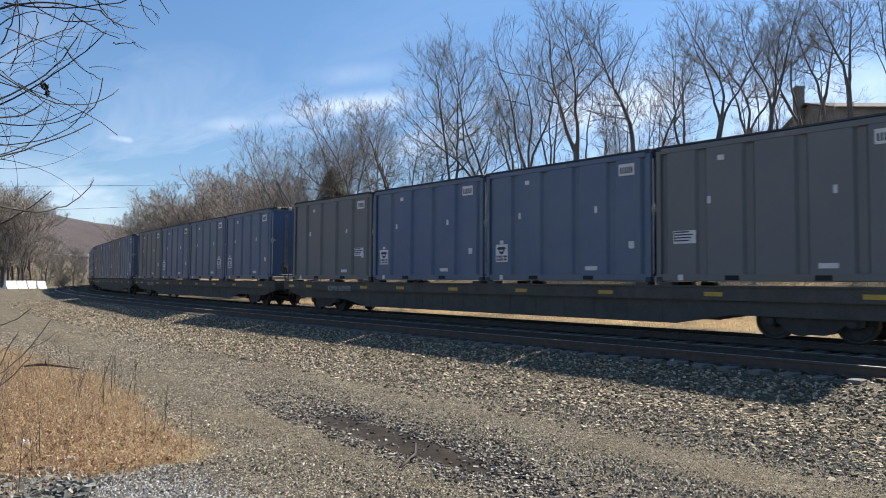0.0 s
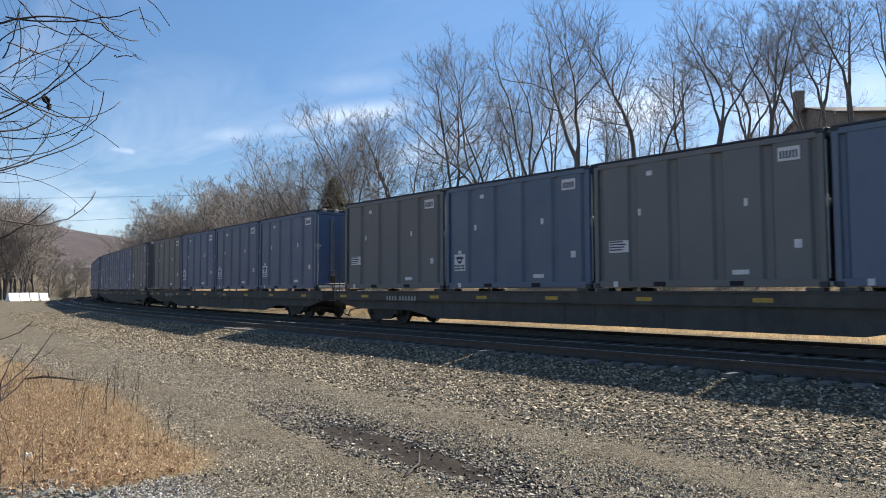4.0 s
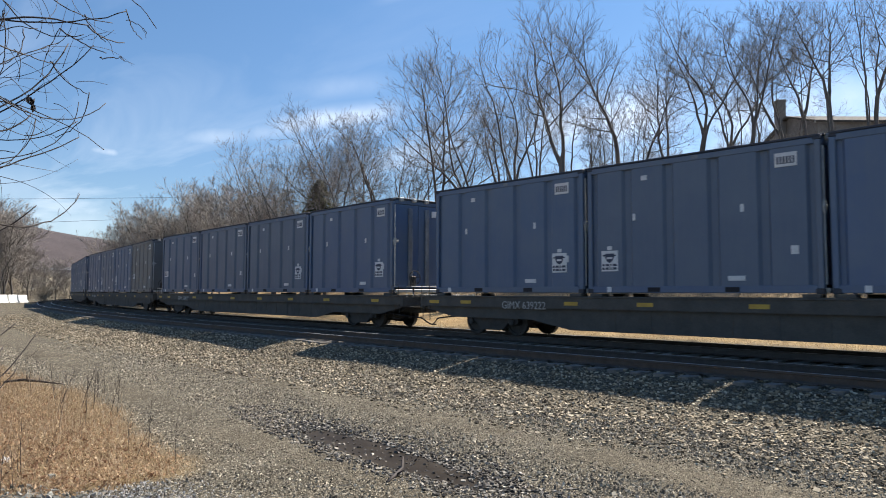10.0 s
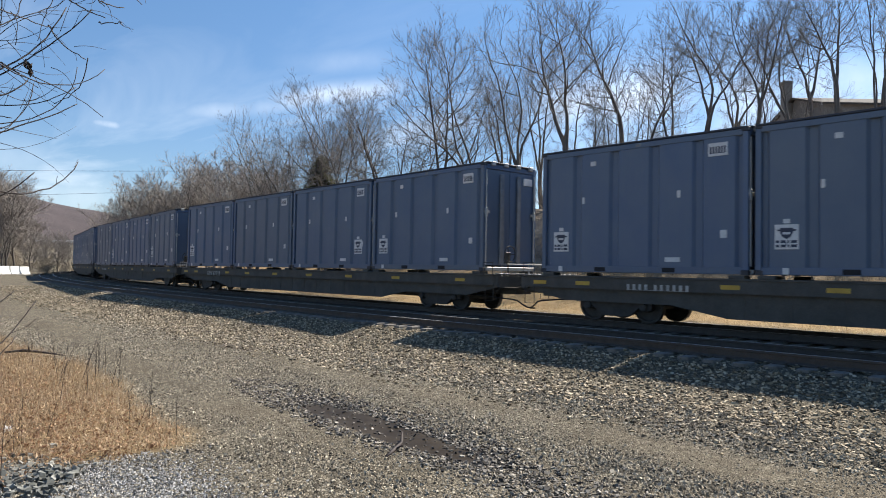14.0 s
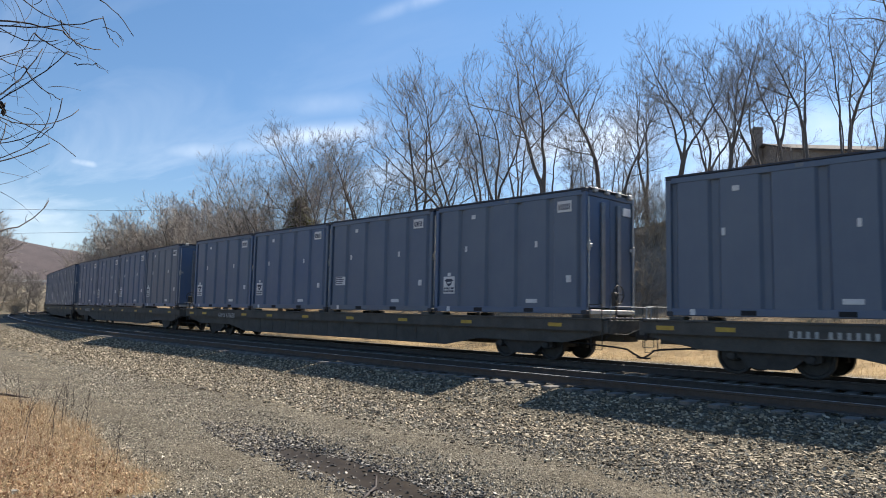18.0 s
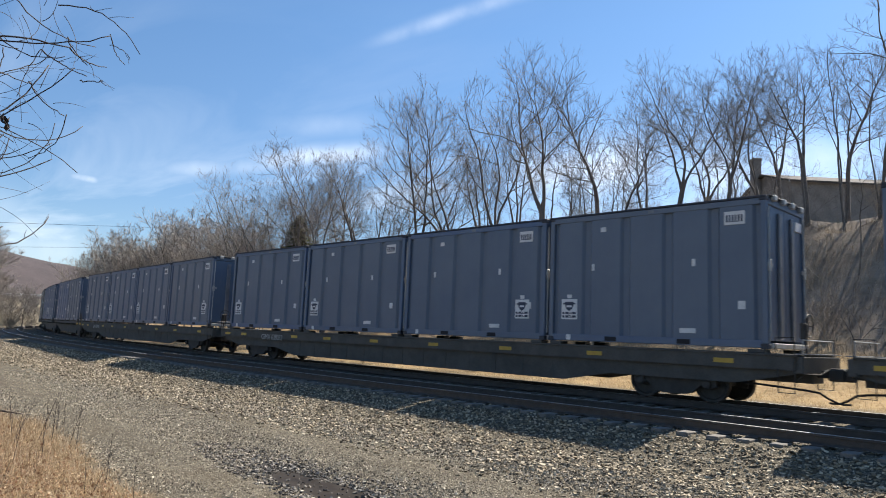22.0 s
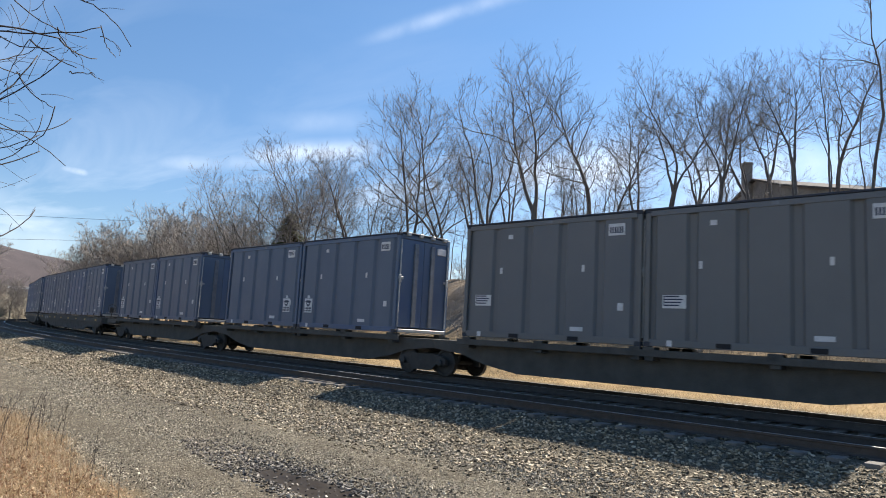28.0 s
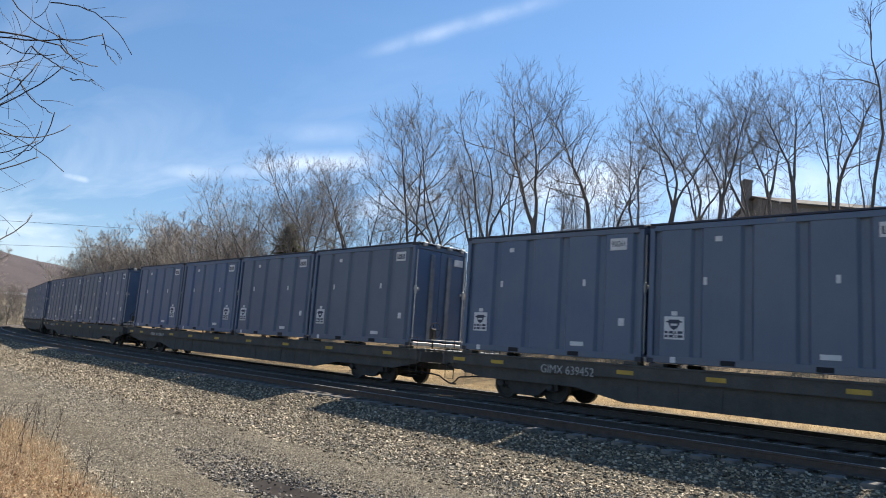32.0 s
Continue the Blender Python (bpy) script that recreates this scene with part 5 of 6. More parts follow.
# ---- the house on the bank ----
def build_house():
    h = empty("house", "weathered grey-brown gabled house with a chimney above the bank", "house")
    # x runs along the ridge, away from the gable that faces the tracks
    h.matrix_basis = pose(-21.3, 61.8, 9.5, 0, 0, 46)
    half, eave, ridge, far = 4.3, 5.75, 7.15, 13.0
    part("wall", boxes((0, far, -half, half, -1.2, eave), c=0.02), BRICK, h)
    for sx in (0.05, far - 0.05):
        g = Geo()
        g.v = [(sx + d, y, z) for d in (-0.05, 0.05) for y, z in ((-half, eave + 0.004), (half, eave + 0.004), (0, ridge - 0.02))]
        g.f = [(0, 1, 2), (3, 5, 4), (0, 2, 5, 3), (1, 4, 5, 2), (0, 3, 4, 1)]
        part("gable", g, BRICK, h)
    for sy in (-1, 1):
        g = Geo()
        edge = [(sy * (half + 0.35), eave - 0.10), (0, ridge), (0, ridge + 0.16), (sy * (half + 0.35), eave + 0.06)]
        g.v = [(x, y, z) for x in (-0.35, far + 0.35) for y, z in edge]
        g.f = [(0, 1, 2, 3), (4, 7, 6, 5)] + [(i, (i + 1) % 4, 4 + (i + 1) % 4, 4 + i) for i in range(4)]
        part("roof_slope", g, ROOF, h)
        part("fascia", boxes((-0.38, -0.30, *sorted((sy * (half + 0.3), sy * (half + 0.42))), eave - 0.2, eave + 0.05), c=0.01), STENCIL, h)
    part("chimney", boxes((-0.72, -0.02, 0.5, 1.2, -1.2, 8.85), (-0.77, 0.03, 0.45, 1.25, 8.65, 8.9), c=0.02), BRICK, h)
    for k, (y, z) in enumerate(((-2.4, 1.2), (2.9, 1.2), (-2.4, 3.7), (2.9, 3.7))):
        w = part("window", boxes((-0.05, 0.02, y - 0.55, y + 0.55, z, z + 1.3), c=0.01), STENCIL, h)
        part("pane", boxes((-0.065, -0.052, y - 0.47, y + 0.47, z + 0.08, z + 1.22), c=0), DARK, w)


build_house()


# ---- distance ----
def build_hill():
    g = Geo()
    cols, lines = 90, 7
    for j in range(lines):
        for i in range(cols):
            az = radians(30 + 110 * i / (cols - 1))
            f = j / (lines - 1)
            top = 92 + 92 * smooth(66, 88, math.degrees(az)) + 9 * noise.noise((math.degrees(az) * 0.16, 0, 2))
            d = 1100 + 500 * f
            g.v.append((-math.sin(az) * d, math.cos(az) * d, -6 + (top + 4 * noise.noise((i * 1.3, j * 2.0, 7)) * f) * math.sin(f * math.pi / 2)))
    for j in range(lines - 1):
        for i in range(cols - 1):
            a = j * cols + i
            g.f.append((a, a + 1, a + cols + 1, a + cols))
    tagged(new("far_hill", g.mesh("far_hill", HILL, True)), "long brown wooded ridge on the skyline", "hill", kind="structure")


build_hill()


def build_barriers():
    proto = None
    for k in range(4):
        bx, by = -100.7 - 1.5 * k, 19.2 + 1.46 * k
        m = pose(bx, by, terrain(bx, by) - 0.02, 0, 0, 136 + (k % 3) * 2)
        if proto is None:
            g = Geo()
            g.extrude([(-0.36, 0), (-0.36, 0.16), (-0.2, 0.36), (-0.1, 1.06), (0.1, 1.06), (0.2, 0.36), (0.36, 0.16), (0.36, 0)], -0.98, 0.98)
            for i, (a, b, c) in enumerate(g.v):
                g.v[i] = (b, a, c)
            proto = tagged(new("concrete_barrier", g.mesh("concrete_barrier", CONCRETE)), "white concrete road barrier by the gravel road's end", "barrier", "row of barriers")
            proto.matrix_basis = m
        else:
            copy_thing(proto, m)


build_barriers()


def build_guard_rail():
    """A pale guard rail beyond the trees at the road's end."""
    rail = empty("guard_rail", "pale grey steel guard rail beyond the trees", "guard rail")
    ends = (Vector((-203, 34, 6.9)), Vector((-199, 60, 7.6)))
    beam = Geo()
    for h in (0.0, 0.34):
        beam.tube([ends[0] + Vector((0, 0, h)), ends[1] + Vector((0, 0, h))], 0.16, 6)
    part("rail", beam, CONCRETE, rail)
    for k in range(9):
        p = ends[0].lerp(ends[1], (k + 0.5) / 9)
        part("post", boxes((p.x - 0.18, p.x - 0.02, p.y - 0.08, p.y + 0.08, terrain(p.x, p.y) - 0.4, p.z + 0.5), c=0.01), POST, rail)


build_guard_rail()


def build_wires():
    line = empty("power_line", "thin black overhead wires between wooden poles", "power line")
    ends = ((-163, -20, 0), (-128, 112, 3))
    for x, y, z in ends:
        g = Geo()
        g.tube([(x, y, z - 0.3), (x, y, z + (17 if y < 0 else 25))], [0.17, 0.11], 8)
        part("pole", g, BARK, line)
    for a, b in ((15.6, 26.7), (10.0, 23.5)):
        g = Geo()
        pts = []
        for i in range(25):
            f = i / 24
            p = Vector((ends[0][0], ends[0][1], a)).lerp(Vector((ends[1][0], ends[1][1], b)), f)
            p.z -= 4 * 0.9 * f * (1 - f)
            pts.append(p)
        g.tube(pts, 0.035, 4)
        part("wire", g, WIRE, line)


build_wires()


# ---- loose stones, grass and leaves ----
def scatter_stones(name, label, places, sizes, material, seed, squash=0.52):
    """Angular stones as one mesh: each a cube with jittered corners."""
    rng = np.random.default_rng(seed)
    k = len(places)
    cube = np.array([(x, y, z) for x in (-1, 1) for y in (-1, 1) for z in (-1, 1)], dtype=float)
    quads = np.array(((0, 1, 3, 2), (4, 6, 7, 5), (0, 4, 5, 1), (2, 3, 7, 6), (0, 2, 6, 4), (1, 5, 7, 3)))
    v = cube[None] * (1 + rng.uniform(-0.45, 0.25, (k, 8, 3)))
    v *= (np.asarray(sizes)[:, None] * rng.uniform(0.55, 1.15, (k, 3)) * np.array([1, 1, squash]))[:, None, :]
    a, b = rng.uniform(0, 2 * np.pi, k), rng.normal(0, 0.5, k)
    ca, sa, cb, sb = np.cos(a), np.sin(a), np.cos(b), np.sin(b)
    x, y, z = v[..., 0], v[..., 1], v[..., 2]
    y, z = y * cb[:, None] - z * sb[:, None], y * sb[:, None] + z * cb[:, None]
    x, y = x * ca[:, None] - y * sa[:, None], x * sa[:, None] + y * ca[:, None]
    v = np.stack([x, y, z], -1) + np.asarray(places)[:, None, :]
    f = quads[None] + (np.arange(k) * 8)[:, None, None]
    me = stuff_mesh(name, v.reshape(-1, 3), f.reshape(-1, 4), material)
    return tagged(new(name, me), label, "stones", kind="stuff")


def scatter_chips(name, label, places, sizes, material, seed):
    """Small crushed stones half sunk in the road, as one mesh: each a ridge on a jittered four-sided base."""
    rng = np.random.default_rng(seed)
    k = len(places)
    base = np.array([(-1, -0.8, -0.5), (1, -0.8, -0.5), (1, 0.8, -0.5), (-1, 0.8, -0.5), (-0.55, 0, 0.55), (0.55, 0, 0.55)])
    tris = np.array(((0, 1, 5), (0, 5, 4), (1, 2, 5), (2, 3, 4), (2, 4, 5), (3, 0, 4)))
    v = base[None] * (1 + rng.uniform(-0.35, 0.35, (k, 6, 3))) + rng.uniform(-0.25, 0.25, (k, 6, 3)) * np.array([1, 1, 0.4])
    v *= (np.asarray(sizes)[:, None] * rng.uniform(0.7, 1.2, (k, 3)))[:, None, :]
    a = rng.uniform(0, 2 * np.pi, k)
    ca, sa = np.cos(a)[:, None], np.sin(a)[:, None]
    x, y = v[..., 0] * ca - v[..., 1] * sa, v[..., 0] * sa + v[..., 1] * ca
    v = np.stack([x, y, v[..., 2]], -1) + np.asarray(places)[:, None, :]
    f = tris[None] + (np.arange(k) * 6)[:, None, None]
    me = stuff_mesh(name, v.reshape(-1, 3), f.reshape(-1, 3), material)
    return tagged(new(name, me), label, "stones", kind="stuff")


def coarse(x, y):
    """Where loose stone lies thick on the road: strips between the wheel tracks, and the road's edges."""
    strip = 0.5 + 0.9 * noise.noise((x * 0.12 + 3, (y + 0.07 * x) * 0.75, 6)) + 0.5 * noise.noise((x * 0.7, y * 1.3, 8))
    tracks = math.exp(-((y - 4.55 + 0.09 * (x + 6)) / 0.4) ** 2) + math.exp(-((y - 7.3 + 0.10 * (x + 6)) / 0.45) ** 2)
    return min(1.0, max(0.0, strip - 0.55 * tracks + 0.6 * puddle_weight(x, y) + 0.5 * smooth(7.6, 9.2, y)))


def build_stones():
    rnd = random.Random(21)
    places, sizes = [], []
    # ballast shoulder and bed of the near track
    while len(places) < 50000:
        s = -62 + 66 * rnd.random() ** 0.62
        n = rnd.uniform(-10.6, -2.0)
        if n < -8.8 and rnd.random() > smooth(-10.8, -8.6, n):
            continue
        if n > -5.8 and rnd.random() < 0.82:
            continue
        x, y, _ = track_point(s, n)
        r = rnd.uniform(0.014, 0.033) * (1.0 if s > -25 else 1.15)
        places.append((x, y, terrain(x, y) + r * rnd.uniform(-0.1, 0.5)))
        sizes.append(r)
    scatter_stones("ballast_stones", "grey and tan angular ballast stones along the track", places, sizes, BALLAST, 1)
    places, sizes = [], []
    # gravel of the road, thickest where the camera stands
    while len(places) < 150000:
        x = -30 + 31 * rnd.random() ** 0.62
        y = rnd.uniform(1.4, 9.9)
        if grass_weight(x, y) > rnd.random() or in_water(x, y) < 0.9:
            continue
        d = math.hypot(x, y)
        rough = coarse(x, y)
        if d < 2.5 or rnd.random() > 0.14 + 0.86 * rough:
            continue
        r = rnd.uniform(0.005, 0.011 + 0.007 * rough) * (1 + d * 0.010) * (1.5 if rnd.random() < 0.06 * rough else 1)
        places.append((x, y, terrain(x, y) + r * rnd.uniform(-0.2, 0.6)))
        sizes.append(r)
    scatter_chips("road_gravel", "crushed grey gravel spread over the road", places, sizes, GRAVEL, 2)
    places, sizes = [], []
    while len(places) < 9000:
        x, y = rnd.gauss(-6.35, 0.75), rnd.gauss(2.25, 0.42)
        if grass_weight(x, y) > 0.4 + 0.5 * rnd.random():
            continue
        r = rnd.uniform(0.005, 0.013)
        places.append((x, y, terrain(x, y) + r * rnd.uniform(0, 1.2)))
        sizes.append(r)
    scatter_chips("pale_gravel", "pale grey fine gravel at the grass's edge", places, sizes, RUBBLE, 3)
    places, sizes = [], []
    while len(places) < 900:
        x, y = rnd.gauss(-7.35, 0.32), rnd.gauss(1.65, 0.22)
        r = rnd.uniform(0.010, 0.036)
        places.append((x, y, terrain(x, y) + r * rnd.uniform(0.2, 1.6)))
        sizes.append(r)
    scatter_stones("rubble_stones", "angular grey broken rocks heaped at the grass's edge", places, sizes, ROCK, 5, 0.6)
    places, sizes = [], []
    # wet stones in and round the puddle
    while len(places) < 4600:
        u, w = rnd.gauss(0, 2.3), rnd.gauss(0, 0.42)
        x, y = -7.0 + u, 5.62 - 0.10 * u + w
        dry = puddle_weight(x, y)
        if dry < 0.07 or (in_water(x, y) < 0.8 and rnd.random() < 0.93):
            continue
        r = rnd.uniform(0.008, 0.024)
        places.append((x, y, max(terrain(x, y), WATER_Z) + r * rnd.uniform(-0.2, 0.5)))
        sizes.append(r)
    scatter_stones("wet_stones", "dark wet stones round the puddle", places, sizes, WET, 6)


build_stones()


def blade(v, f, base, reach, h, w, knee=0.75):
    """A bent grass blade: a narrow ribbon from its root over a knee to its tip."""
    x, y, z = base
    dx, dy = reach
    ln = math.hypot(dx, dy) + 1e-9
    sx, sy = -dy / ln * w, dx / ln * w
    k = len(v)
    v += [(x + sx, y + sy, z), (x - sx, y - sy, z), (x + dx * 0.45 + sx * 0.8, y + dy * 0.45 + sy * 0.8, z + h * knee), (x + dx * 0.45 - sx * 0.8, y + dy * 0.45 - sy * 0.8, z + h * knee),
          (x + dx + sx * 0.2, y + dy + sy * 0.2, z + h), (x + dx - sx * 0.2, y + dy - sy * 0.2, z + h)]
    f += [(k, k + 1, k + 3, k + 2), (k + 2, k + 3, k + 5, k + 4)]


def build_grass():
    rnd = random.Random(17)
    v, f = [], []
    # blades
    while len(f) < 130000:
        x = -30 + 23.5 * rnd.random() ** 0.6
        y = rnd.uniform(-1.5, 5.8)
        if grass_weight(x, y) < rnd.random() or math.hypot(x, y) < 3.2:
            continue
        z = terrain(x, y)
        h = rnd.uniform(0.015, 0.065) * (1 + 1.0 * max(0, noise.noise((x * 0.6, y * 0.6, 11))) + 0.9 * max(0, noise.noise((x * 2.1, y * 2.1, 4)) - 0.1))
        a, lean = rnd.uniform(0, 6.283), rnd.uniform(0.3, 1.6) * h
        blade(v, f, (x, y, z), (math.cos(a) * lean, math.sin(a) * lean), h, 0.0009 + 0.00012 * abs(x))
    # long straws lying across one another
    while len(f) < 146000:
        x, y = -18 + 11 * rnd.random() ** 0.6, rnd.uniform(0.6, 4.9)
        if grass_weight(x, y) < 0.4 + 0.4 * rnd.random():
            continue
        z, h, a = terrain(x, y), rnd.uniform(0.03, 0.13), rnd.uniform(0, 6.283)
        lean = rnd.uniform(1.0, 3.0) * h
        blade(v, f, (x, y, z + 0.01), (math.cos(a) * lean, math.sin(a) * lean), h * 0.8, 0.0018, 1.25)
    # long thin stems standing in the back of the patch
    while len(f) < 158000:
        x, y = rnd.uniform(-19, -8.2), rnd.uniform(0.8, 4.9)
        if grass_weight(x, y) < 0.35 + 0.4 * rnd.random() or rnd.random() > smooth(-8.4, -11, x):
            continue
        z, h = terrain(x, y), rnd.uniform(0.08, 0.32)
        blade(v, f, (x, y, z), (rnd.gauss(0, 0.22) * h, rnd.gauss(0, 0.22) * h), h, 0.0016, 0.6)
    tagged(new("dry_grass", stuff_mesh("dry_grass", np.array(v), np.array(f), STRAW)), "matted straw-coloured dry grass beside the road", "grass", kind="stuff")
    v, f = [], []
    while len(f) < 21000:
        x = -22 + 15 * rnd.random() ** 0.6
        y = rnd.gauss(2.3, 0.9)
        if grass_weight(x, y) < 0.35 + 0.65 * rnd.random() or math.hypot(x, y) < 3.2:
            continue
        z = terrain(x, y) + rnd.uniform(0.01, 0.06)
        s = rnd.uniform(0.010, 0.024) * (1.8 if rnd.random() < 0.10 else 1)
        m = pose(x, y, z, rnd.gauss(0, 35), rnd.gauss(0, 35), rnd.uniform(0, 360))
        k = len(v)
        v += [tuple(m @ Vector(q)) for q in ((-s, 0, 0.3 * s), (0, -0.55 * s, 0), (s, 0, 0.35 * s), (0, 0.55 * s, 0.05 * s))]
        f.append((k, k + 1, k + 2, k + 3))
    tagged(new("fallen_leaves", stuff_mesh("fallen_leaves", np.array(v), np.array(f), LEAF)), "curled brown fallen leaves on the dry grass", "leaves", kind="stuff")


build_grass()


def build_litter():
    """Dead stems, fallen sticks and leaf litter all over the bank."""
    rng = random.Random(23)
    v, f, straw = [], [], []
    while len(f) < 52000:
        s = rng.uniform(-75, 3) if len(f) < 20000 else rng.uniform(-30, 2)
        x, y, _ = track_point(s, rng.uniform(13, 27))
        z = terrain(x, y) - 0.05
        standing = rng.random() < 0.2
        h = rng.uniform(0.12, 0.6) if standing else rng.uniform(0.08, 0.35)
        a = rng.uniform(0, 6.283)
        lean = rng.uniform(0.1, 0.9) if standing else rng.uniform(1.2, 4)
        d = Vector((math.cos(a) * lean, math.sin(a) * lean, 1)).normalized() * h
        w = rng.uniform(0.004, 0.011)
        k = len(v)
        v += [(x - w, y, z), (x + w, y, z), (x + d.x + w * 0.4, y + d.y, z + d.z), (x + d.x - w * 0.4, y + d.y, z + d.z)]
        f.append((k, k + 1, k + 2, k + 3))
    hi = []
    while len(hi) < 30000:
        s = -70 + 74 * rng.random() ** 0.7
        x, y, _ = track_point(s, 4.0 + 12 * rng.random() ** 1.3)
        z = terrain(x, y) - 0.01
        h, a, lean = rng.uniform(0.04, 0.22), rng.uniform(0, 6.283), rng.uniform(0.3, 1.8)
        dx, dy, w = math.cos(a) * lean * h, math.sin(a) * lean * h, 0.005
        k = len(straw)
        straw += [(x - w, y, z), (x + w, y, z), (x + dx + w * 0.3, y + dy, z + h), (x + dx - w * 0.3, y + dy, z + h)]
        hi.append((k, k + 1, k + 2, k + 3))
    tagged(new("bank_foot_grass", stuff_mesh("bank_foot_grass", np.array(straw), np.array(hi), SUNLIT_STRAW)), "dry grass lying at the bank's foot, sunlight put into its pale colour", "grass", kind="stuff")
    tagged(new("bank_litter", stuff_mesh("bank_litter", np.array(v), np.array(f), DEAD)), "tangled dead stems and sticks covering the bank", "undergrowth", kind="stuff")


build_litter()


# ---- the shrub beside the camera ----
# limbs in the upright plane of the shrub: start and tip (along y, height), bend, thickness
LIMBS_HIGH = [(0.56, 2.71, 0.93, 2.78, 0.03, 9), (0.93, 2.78, 1.12, 2.78, -0.02, 5), (0.72, 2.77, 0.91, 2.73, -0.03, 4), (0.85, 2.78, 1.01, 2.68, -0.01, 5), (1.01, 2.68, 1.10, 2.70, 0.00, 4), (0.57, 2.33, 0.88, 2.72, -0.04, 7), (0.57, 2.31, 0.95, 2.69, -0.02, 6), (0.81, 2.62, 0.95, 2.49, -0.02, 4), (0.95, 2.49, 0.85, 2.29, 0.04, 3), (0.57, 2.25, 0.74, 2.36, -0.02, 8), (0.70, 2.39, 1.05, 2.26, 0.02, 3), (0.67, 2.36, 1.04, 2.47, -0.06, 4), (0.57, 2.24, 0.93, 2.37, -0.04, 4), (0.57, 2.09, 0.94, 2.30, -0.01, 6), (0.57, 2.10, 0.77, 2.36, -0.05, 4), (0.73, 2.18, 0.90, 2.43, -0.04, 3)]
LIMBS_LOW = [(0.56, 2.64, 0.75, 2.74, 0.03, 4), (0.67, 2.59, 0.82, 2.61, 0.00, 4), (0.56, 2.49, 0.83, 2.70, 0.01, 4), (0.56, 2.55, 0.60, 2.75, -0.01, 4), (0.60, 2.75, 0.62, 2.48, 0.02, 3), (0.71, 2.75, 0.63, 2.56, 0.03, 3), (0.83, 2.76, 0.75, 2.51, -0.01, 2), (1.08, 2.89, 1.20, 2.82, -0.02, 3), (1.13, 2.90, 1.20, 2.83, 0.02, 2), (0.92, 2.84, 1.02, 2.75, -0.01, 4), (0.70, 1.87, 0.94, 2.04, -0.04, 5), (0.58, 1.81, 0.77, 1.97, -0.01, 6), (0.57, 2.18, 0.68, 2.19, -0.00, 4), (0.56, 2.42, 0.78, 2.34, -0.00, 3)]
LIMBS_SIDE = [(0.60, 1.40, 0.72, 1.47, -0.01, 4), (0.58, 1.20, 0.81, 1.43, -0.02, 5), (0.58, 1.15, 0.72, 1.29, -0.01, 4), (0.58, 1.28, 0.68, 1.37, -0.01, 3), (0.60, 1.14, 0.67, 1.36, 0.02, 3), (0.57, 1.10, 0.64, 1.22, 0.01, 6)]
LIMBS_TOP = [(0.88, 2.99, 1.22, 2.85, 0.07, 4), (0.71, 2.76, 1.08, 2.88, -0.02, 6), (0.73, 2.92, 1.06, 2.86, -0.04, 4)]


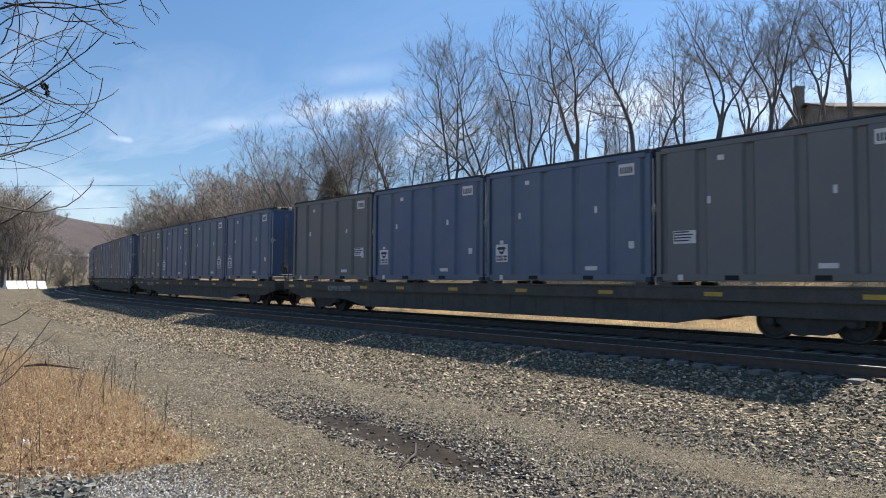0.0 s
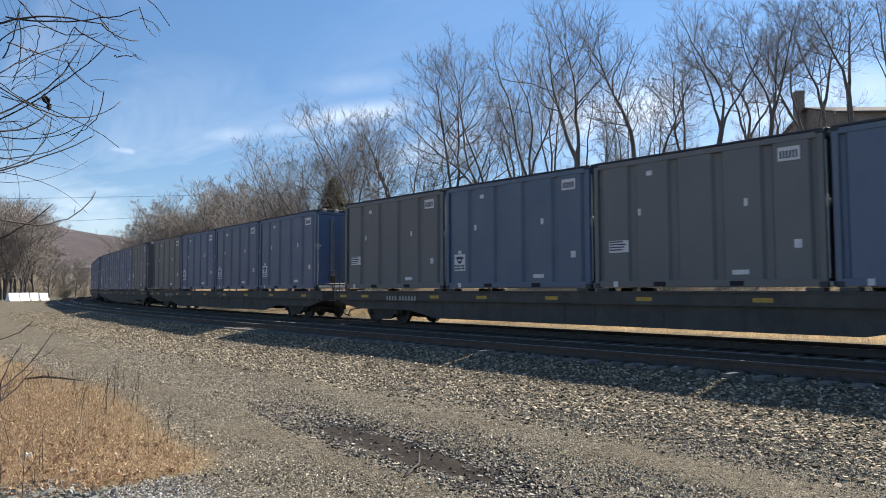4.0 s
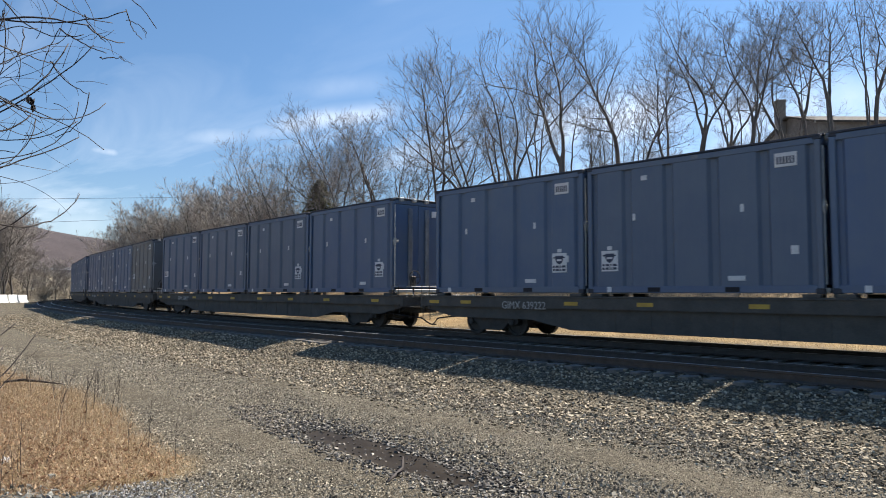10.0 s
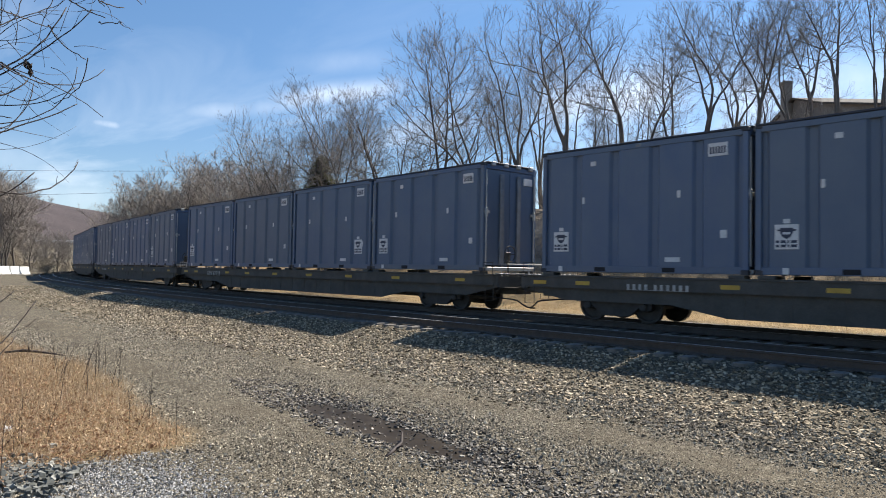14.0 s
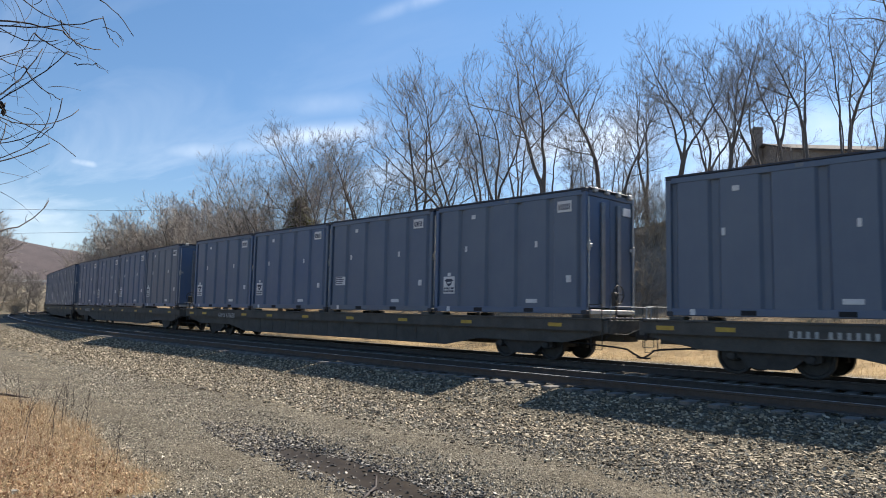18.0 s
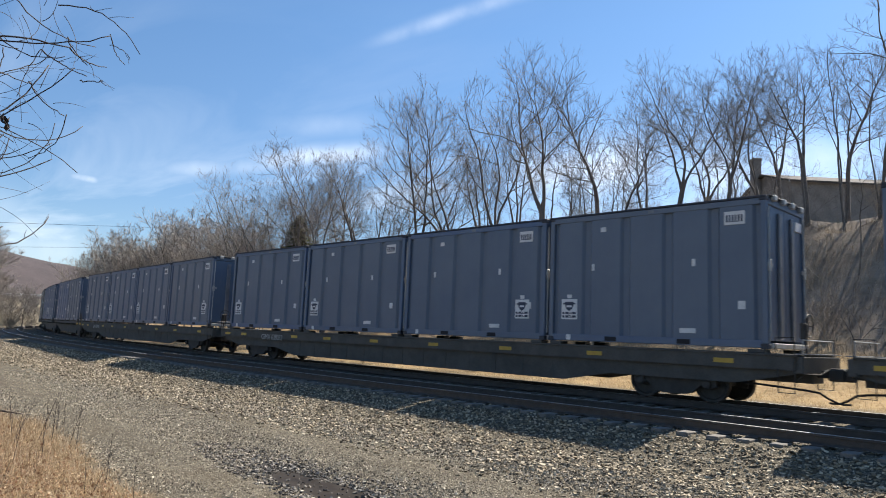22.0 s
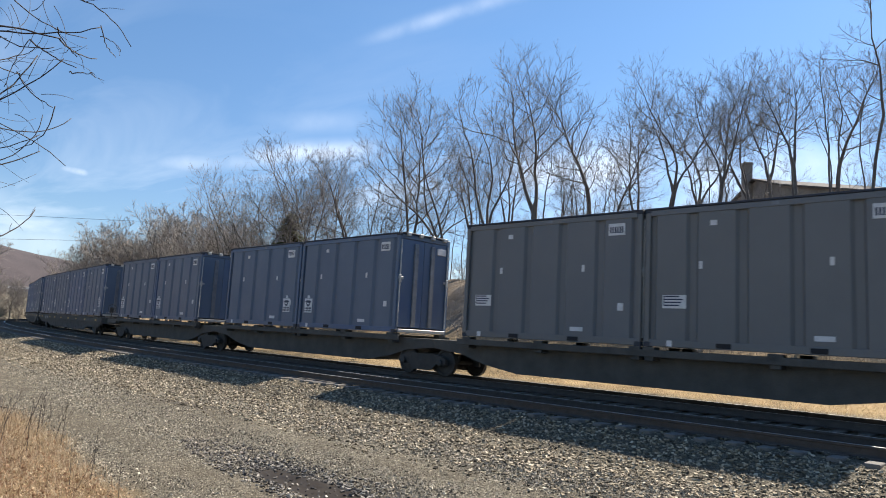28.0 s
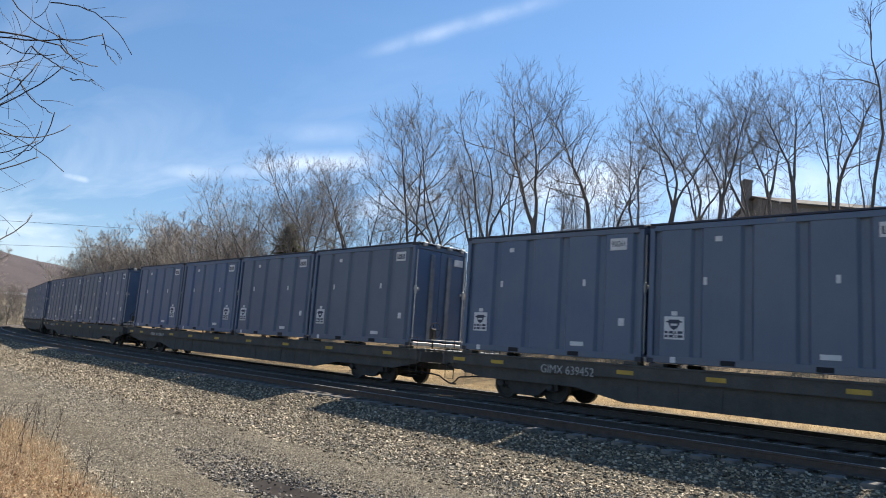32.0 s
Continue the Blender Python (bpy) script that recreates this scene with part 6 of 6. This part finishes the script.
def build_shrub():
    rnd = random.Random(41)
    shrub = empty("leaning_shrub", "bare thorny shrub with arching dark twigs beside the camera", "shrub")
    x0 = -3.3
    for k in range(5):
        g = Geo()
        a = -0.10 + 0.02 * k
        pts = [(x0 + rnd.uniform(-0.1, 0.1), 0.05 + 0.05 * k, ROAD - 0.08)]
        for i in range(1, 8):
            pts.append((x0 + rnd.gauss(0, 0.05), 0.05 + 0.05 * k + (a + 0.10) * (i / 7) ** 1.6 + rnd.gauss(0, 0.015), ROAD + (2.75 - ROAD) * i / 7 * (0.75 + 0.07 * k)))
        g.tube(pts, [0.016 - 0.0012 * i for i in range(8)], 6)
        part("stem", g, NEAR_TWIG, shrub, smooth=True)
    for ya, za, yb, zb, bend, thick in LIMBS_HIGH + LIMBS_LOW + LIMBS_SIDE + LIMBS_TOP:
        g = Geo()
        a, b = Vector((x0 + rnd.uniform(-0.1, 0.1), ya, za)), Vector((x0 + rnd.uniform(-0.1, 0.1), yb, zb))
        back = 0.12 / abs(yb - ya) if ya < 0.75 and yb > ya + 0.08 else 0.0
        d = b - a
        up = Vector((0, -d.z, d.y)).normalized()
        pts = []
        for i in range(13):
            f = -back + (1 + back) * i / 12
            p = a + d * f + up * bend * 4 * f * (1 - f)
            p += Vector((rnd.gauss(0, 0.004), rnd.gauss(0, 0.002), rnd.gauss(0, 0.002)))
            pts.append(p)
        r = thick * 0.00048
        g.tube(pts, [r * (1 - 0.6 * i / 12) + 0.0011 for i in range(13)], 5)
        for j in range(rnd.randint(0, 3)):
            i = rnd.randint(2, 11)
            q = pts[i]
            ax = (pts[i + 1] - pts[i]).normalized()
            v = (ax + Vector((rnd.gauss(0, 0.5), rnd.gauss(0, 0.8), rnd.gauss(0.15, 0.8)))).normalized()
            ln = rnd.uniform(0.03, 0.14)
            side = [q]
            for m in range(5):
                v = (v + Vector((rnd.gauss(0, 0.12), rnd.gauss(0, 0.16), rnd.gauss(0.03, 0.16)))).normalized()
                side.append(side[-1] + v * ln / 5)
            g.tube(side, [0.0014 - 0.00012 * m for m in range(6)], 4)
        part("limb", g, NEAR_TWIG, shrub, smooth=True)
    # finer arching twigs crowding the shrub's near side
    for k in range(104):
        g = Geo()
        p = Vector((x0 + rnd.uniform(-0.35, 0.35), rnd.uniform(0.22, 0.50) + (0.12 if k % 4 == 0 else 0), rnd.uniform(1.95, 3.1)))
        if k > 63:
            p.y, p.z = rnd.uniform(0.5, 0.92), rnd.uniform(2.2, 3.05)
        v = Vector((rnd.gauss(0, 0.3), rnd.uniform(0.2, 1.0), rnd.gauss(0.1, 0.7))).normalized()
        curl = Vector((0, rnd.gauss(0, 0.10), rnd.gauss(0.03, 0.17)))
        ln = rnd.uniform(0.15, 0.5) if k < 64 else rnd.uniform(0.12, 0.3)
        pts = [p]
        for m in range(9):
            v = (v + curl + Vector((rnd.gauss(0, 0.03), rnd.gauss(0, 0.03), rnd.gauss(0, 0.03)))).normalized()
            pts.append(pts[-1] + v * ln / 9)
        r = rnd.uniform(0.0012, 0.0021)
        g.tube(pts, [r * (1 - 0.07 * m) for m in range(10)], 4)
        part("twig", g, NEAR_TWIG, shrub, smooth=True)
    leaf = Geo()
    for j in range(9):
        m = pose(x0, 0.735 + rnd.gauss(0, 0.012), 2.40 + rnd.gauss(0, 0.012), rnd.uniform(0, 360), rnd.uniform(0, 360), rnd.uniform(0, 360))
        q = [m @ Vector(p) for p in ((-0.022, 0, 0), (0, -0.011, 0.006), (0.022, 0, 0), (0, 0.011, 0.006))]
        leaf.quad(*[tuple(p) for p in q])
    part("withered_leaves", leaf, NEAR_TWIG, shrub, "dark withered leaf cluster")


build_shrub()


def build_weeds():
    rnd = random.Random(8)
    proto = None
    for k in range(62):
        x, y = (rnd.uniform(-18, -6.9), rnd.uniform(1.2, 5.0)) if k < 40 else (rnd.gauss(-12.3, 1.3), rnd.gauss(3.9, 0.5))
        if k > 57:
            x, y = ((-7.25, 1.50), (-6.95, 1.28), (-7.9, 1.75), (-8.4, 1.45))[k - 58]
        elif grass_weight(x, y) < 0.3 or math.hypot(x, y) < 4.5:
            continue
        m = pose(x, y, terrain(x, y) - 0.02, rnd.gauss(0, 9), rnd.gauss(0, 9), rnd.uniform(0, 360)) @ Matrix.Scale(rnd.uniform(0.5, 1.15) if k < 40 else rnd.uniform(0.75, 1.3), 4)
        if proto is None:
            proto = empty("dead_weed", "thin dead weed stalk standing in the dry grass", "weed", "dead weeds")
            g = Geo()
            g.tube([(0, 0, 0), (0.01, 0.0, 0.3), (0.03, 0.01, 0.62)], [0.004, 0.003, 0.0015], 5)
            part("stalk", g, NEAR_TWIG, proto)
            for j in range(5):
                g = Geo()
                z = 0.26 + 0.07 * j
                a = j * 2.4
                g.tube([(0.015, 0, z), (0.015 + 0.05 * math.cos(a), 0.05 * math.sin(a), z + 0.07), (0.015 + 0.08 * math.cos(a), 0.08 * math.sin(a), z + 0.15)], [0.002, 0.0015, 0.001], 4)
                part("side_stalk", g, NEAR_TWIG, proto)
            proto.matrix_basis = m
        else:
            made = copy_thing(proto, m)
            made.matrix_basis = m


build_weeds()


def build_stick():
    g = Geo()
    z = terrain(-5.9, 5.0)
    g.tube([(-5.70, 4.68, z + 0.012), (-5.80, 4.86, z + 0.03), (-5.90, 5.06, z + 0.06), (-5.97, 5.13, z + 0.16)], [0.017, 0.022, 0.02, 0.01], 7)
    g.tube([(-5.82, 4.9, z + 0.03), (-5.74, 4.96, z + 0.09)], [0.012, 0.006], 6)
    tagged(new("stick", g.mesh("stick", NEAR_TWIG, True)), "short dark broken stick lying by the puddle", "stick")


build_stick()


def build_fallen_branch():
    g = Geo()
    z = terrain(-16.4, 3.9) + 0.10
    g.tube([(-16.9, 3.50, z), (-16.6, 3.78, z + 0.05), (-16.3, 4.02, z + 0.03), (-15.9, 4.36, z - 0.02)], [0.02, 0.03, 0.025, 0.012], 7)
    g.tube([(-16.5, 3.86, z + 0.04), (-16.35, 3.80, z + 0.16)], [0.02, 0.008], 5)
    tagged(new("fallen_branch", g.mesh("fallen_branch", NEAR_TWIG, True)), "dark fallen branch lying in the dry grass", "branch")


build_fallen_branch()


def build_scrap():
    """A torn scrap of pale plastic, folded over itself."""
    g = Geo()
    z = terrain(-9.43, 1.98) + 0.03
    for k in range(4):
        a = 0.9 * k
        c = Vector((-9.43 + 0.03 * math.cos(a), 1.98 + 0.03 * math.sin(a), z - 0.015 + 0.008 * k))
        u, w = Vector((0.045 * math.cos(a), 0.045 * math.sin(a), 0.01)), Vector((-0.018 * math.sin(a), 0.018 * math.cos(a), 0.012))
        n = u.cross(w).normalized() * 0.004
        k0 = len(g.v)
        g.v += [tuple(c + p + q) for q in (n, -n) for p in (-u - w, u - w, u + w, -u + w)]
        g.f += [(k0, k0 + 1, k0 + 2, k0 + 3), (k0 + 7, k0 + 6, k0 + 5, k0 + 4)] + [(k0 + i, k0 + 4 + i, k0 + 4 + (i + 1) % 4, k0 + (i + 1) % 4) for i in range(4)]
    tagged(new("plastic_scrap", g.mesh("plastic_scrap", WHITE)), "crumpled pale plastic scrap lying in the grass", "litter")


build_scrap()

motions()
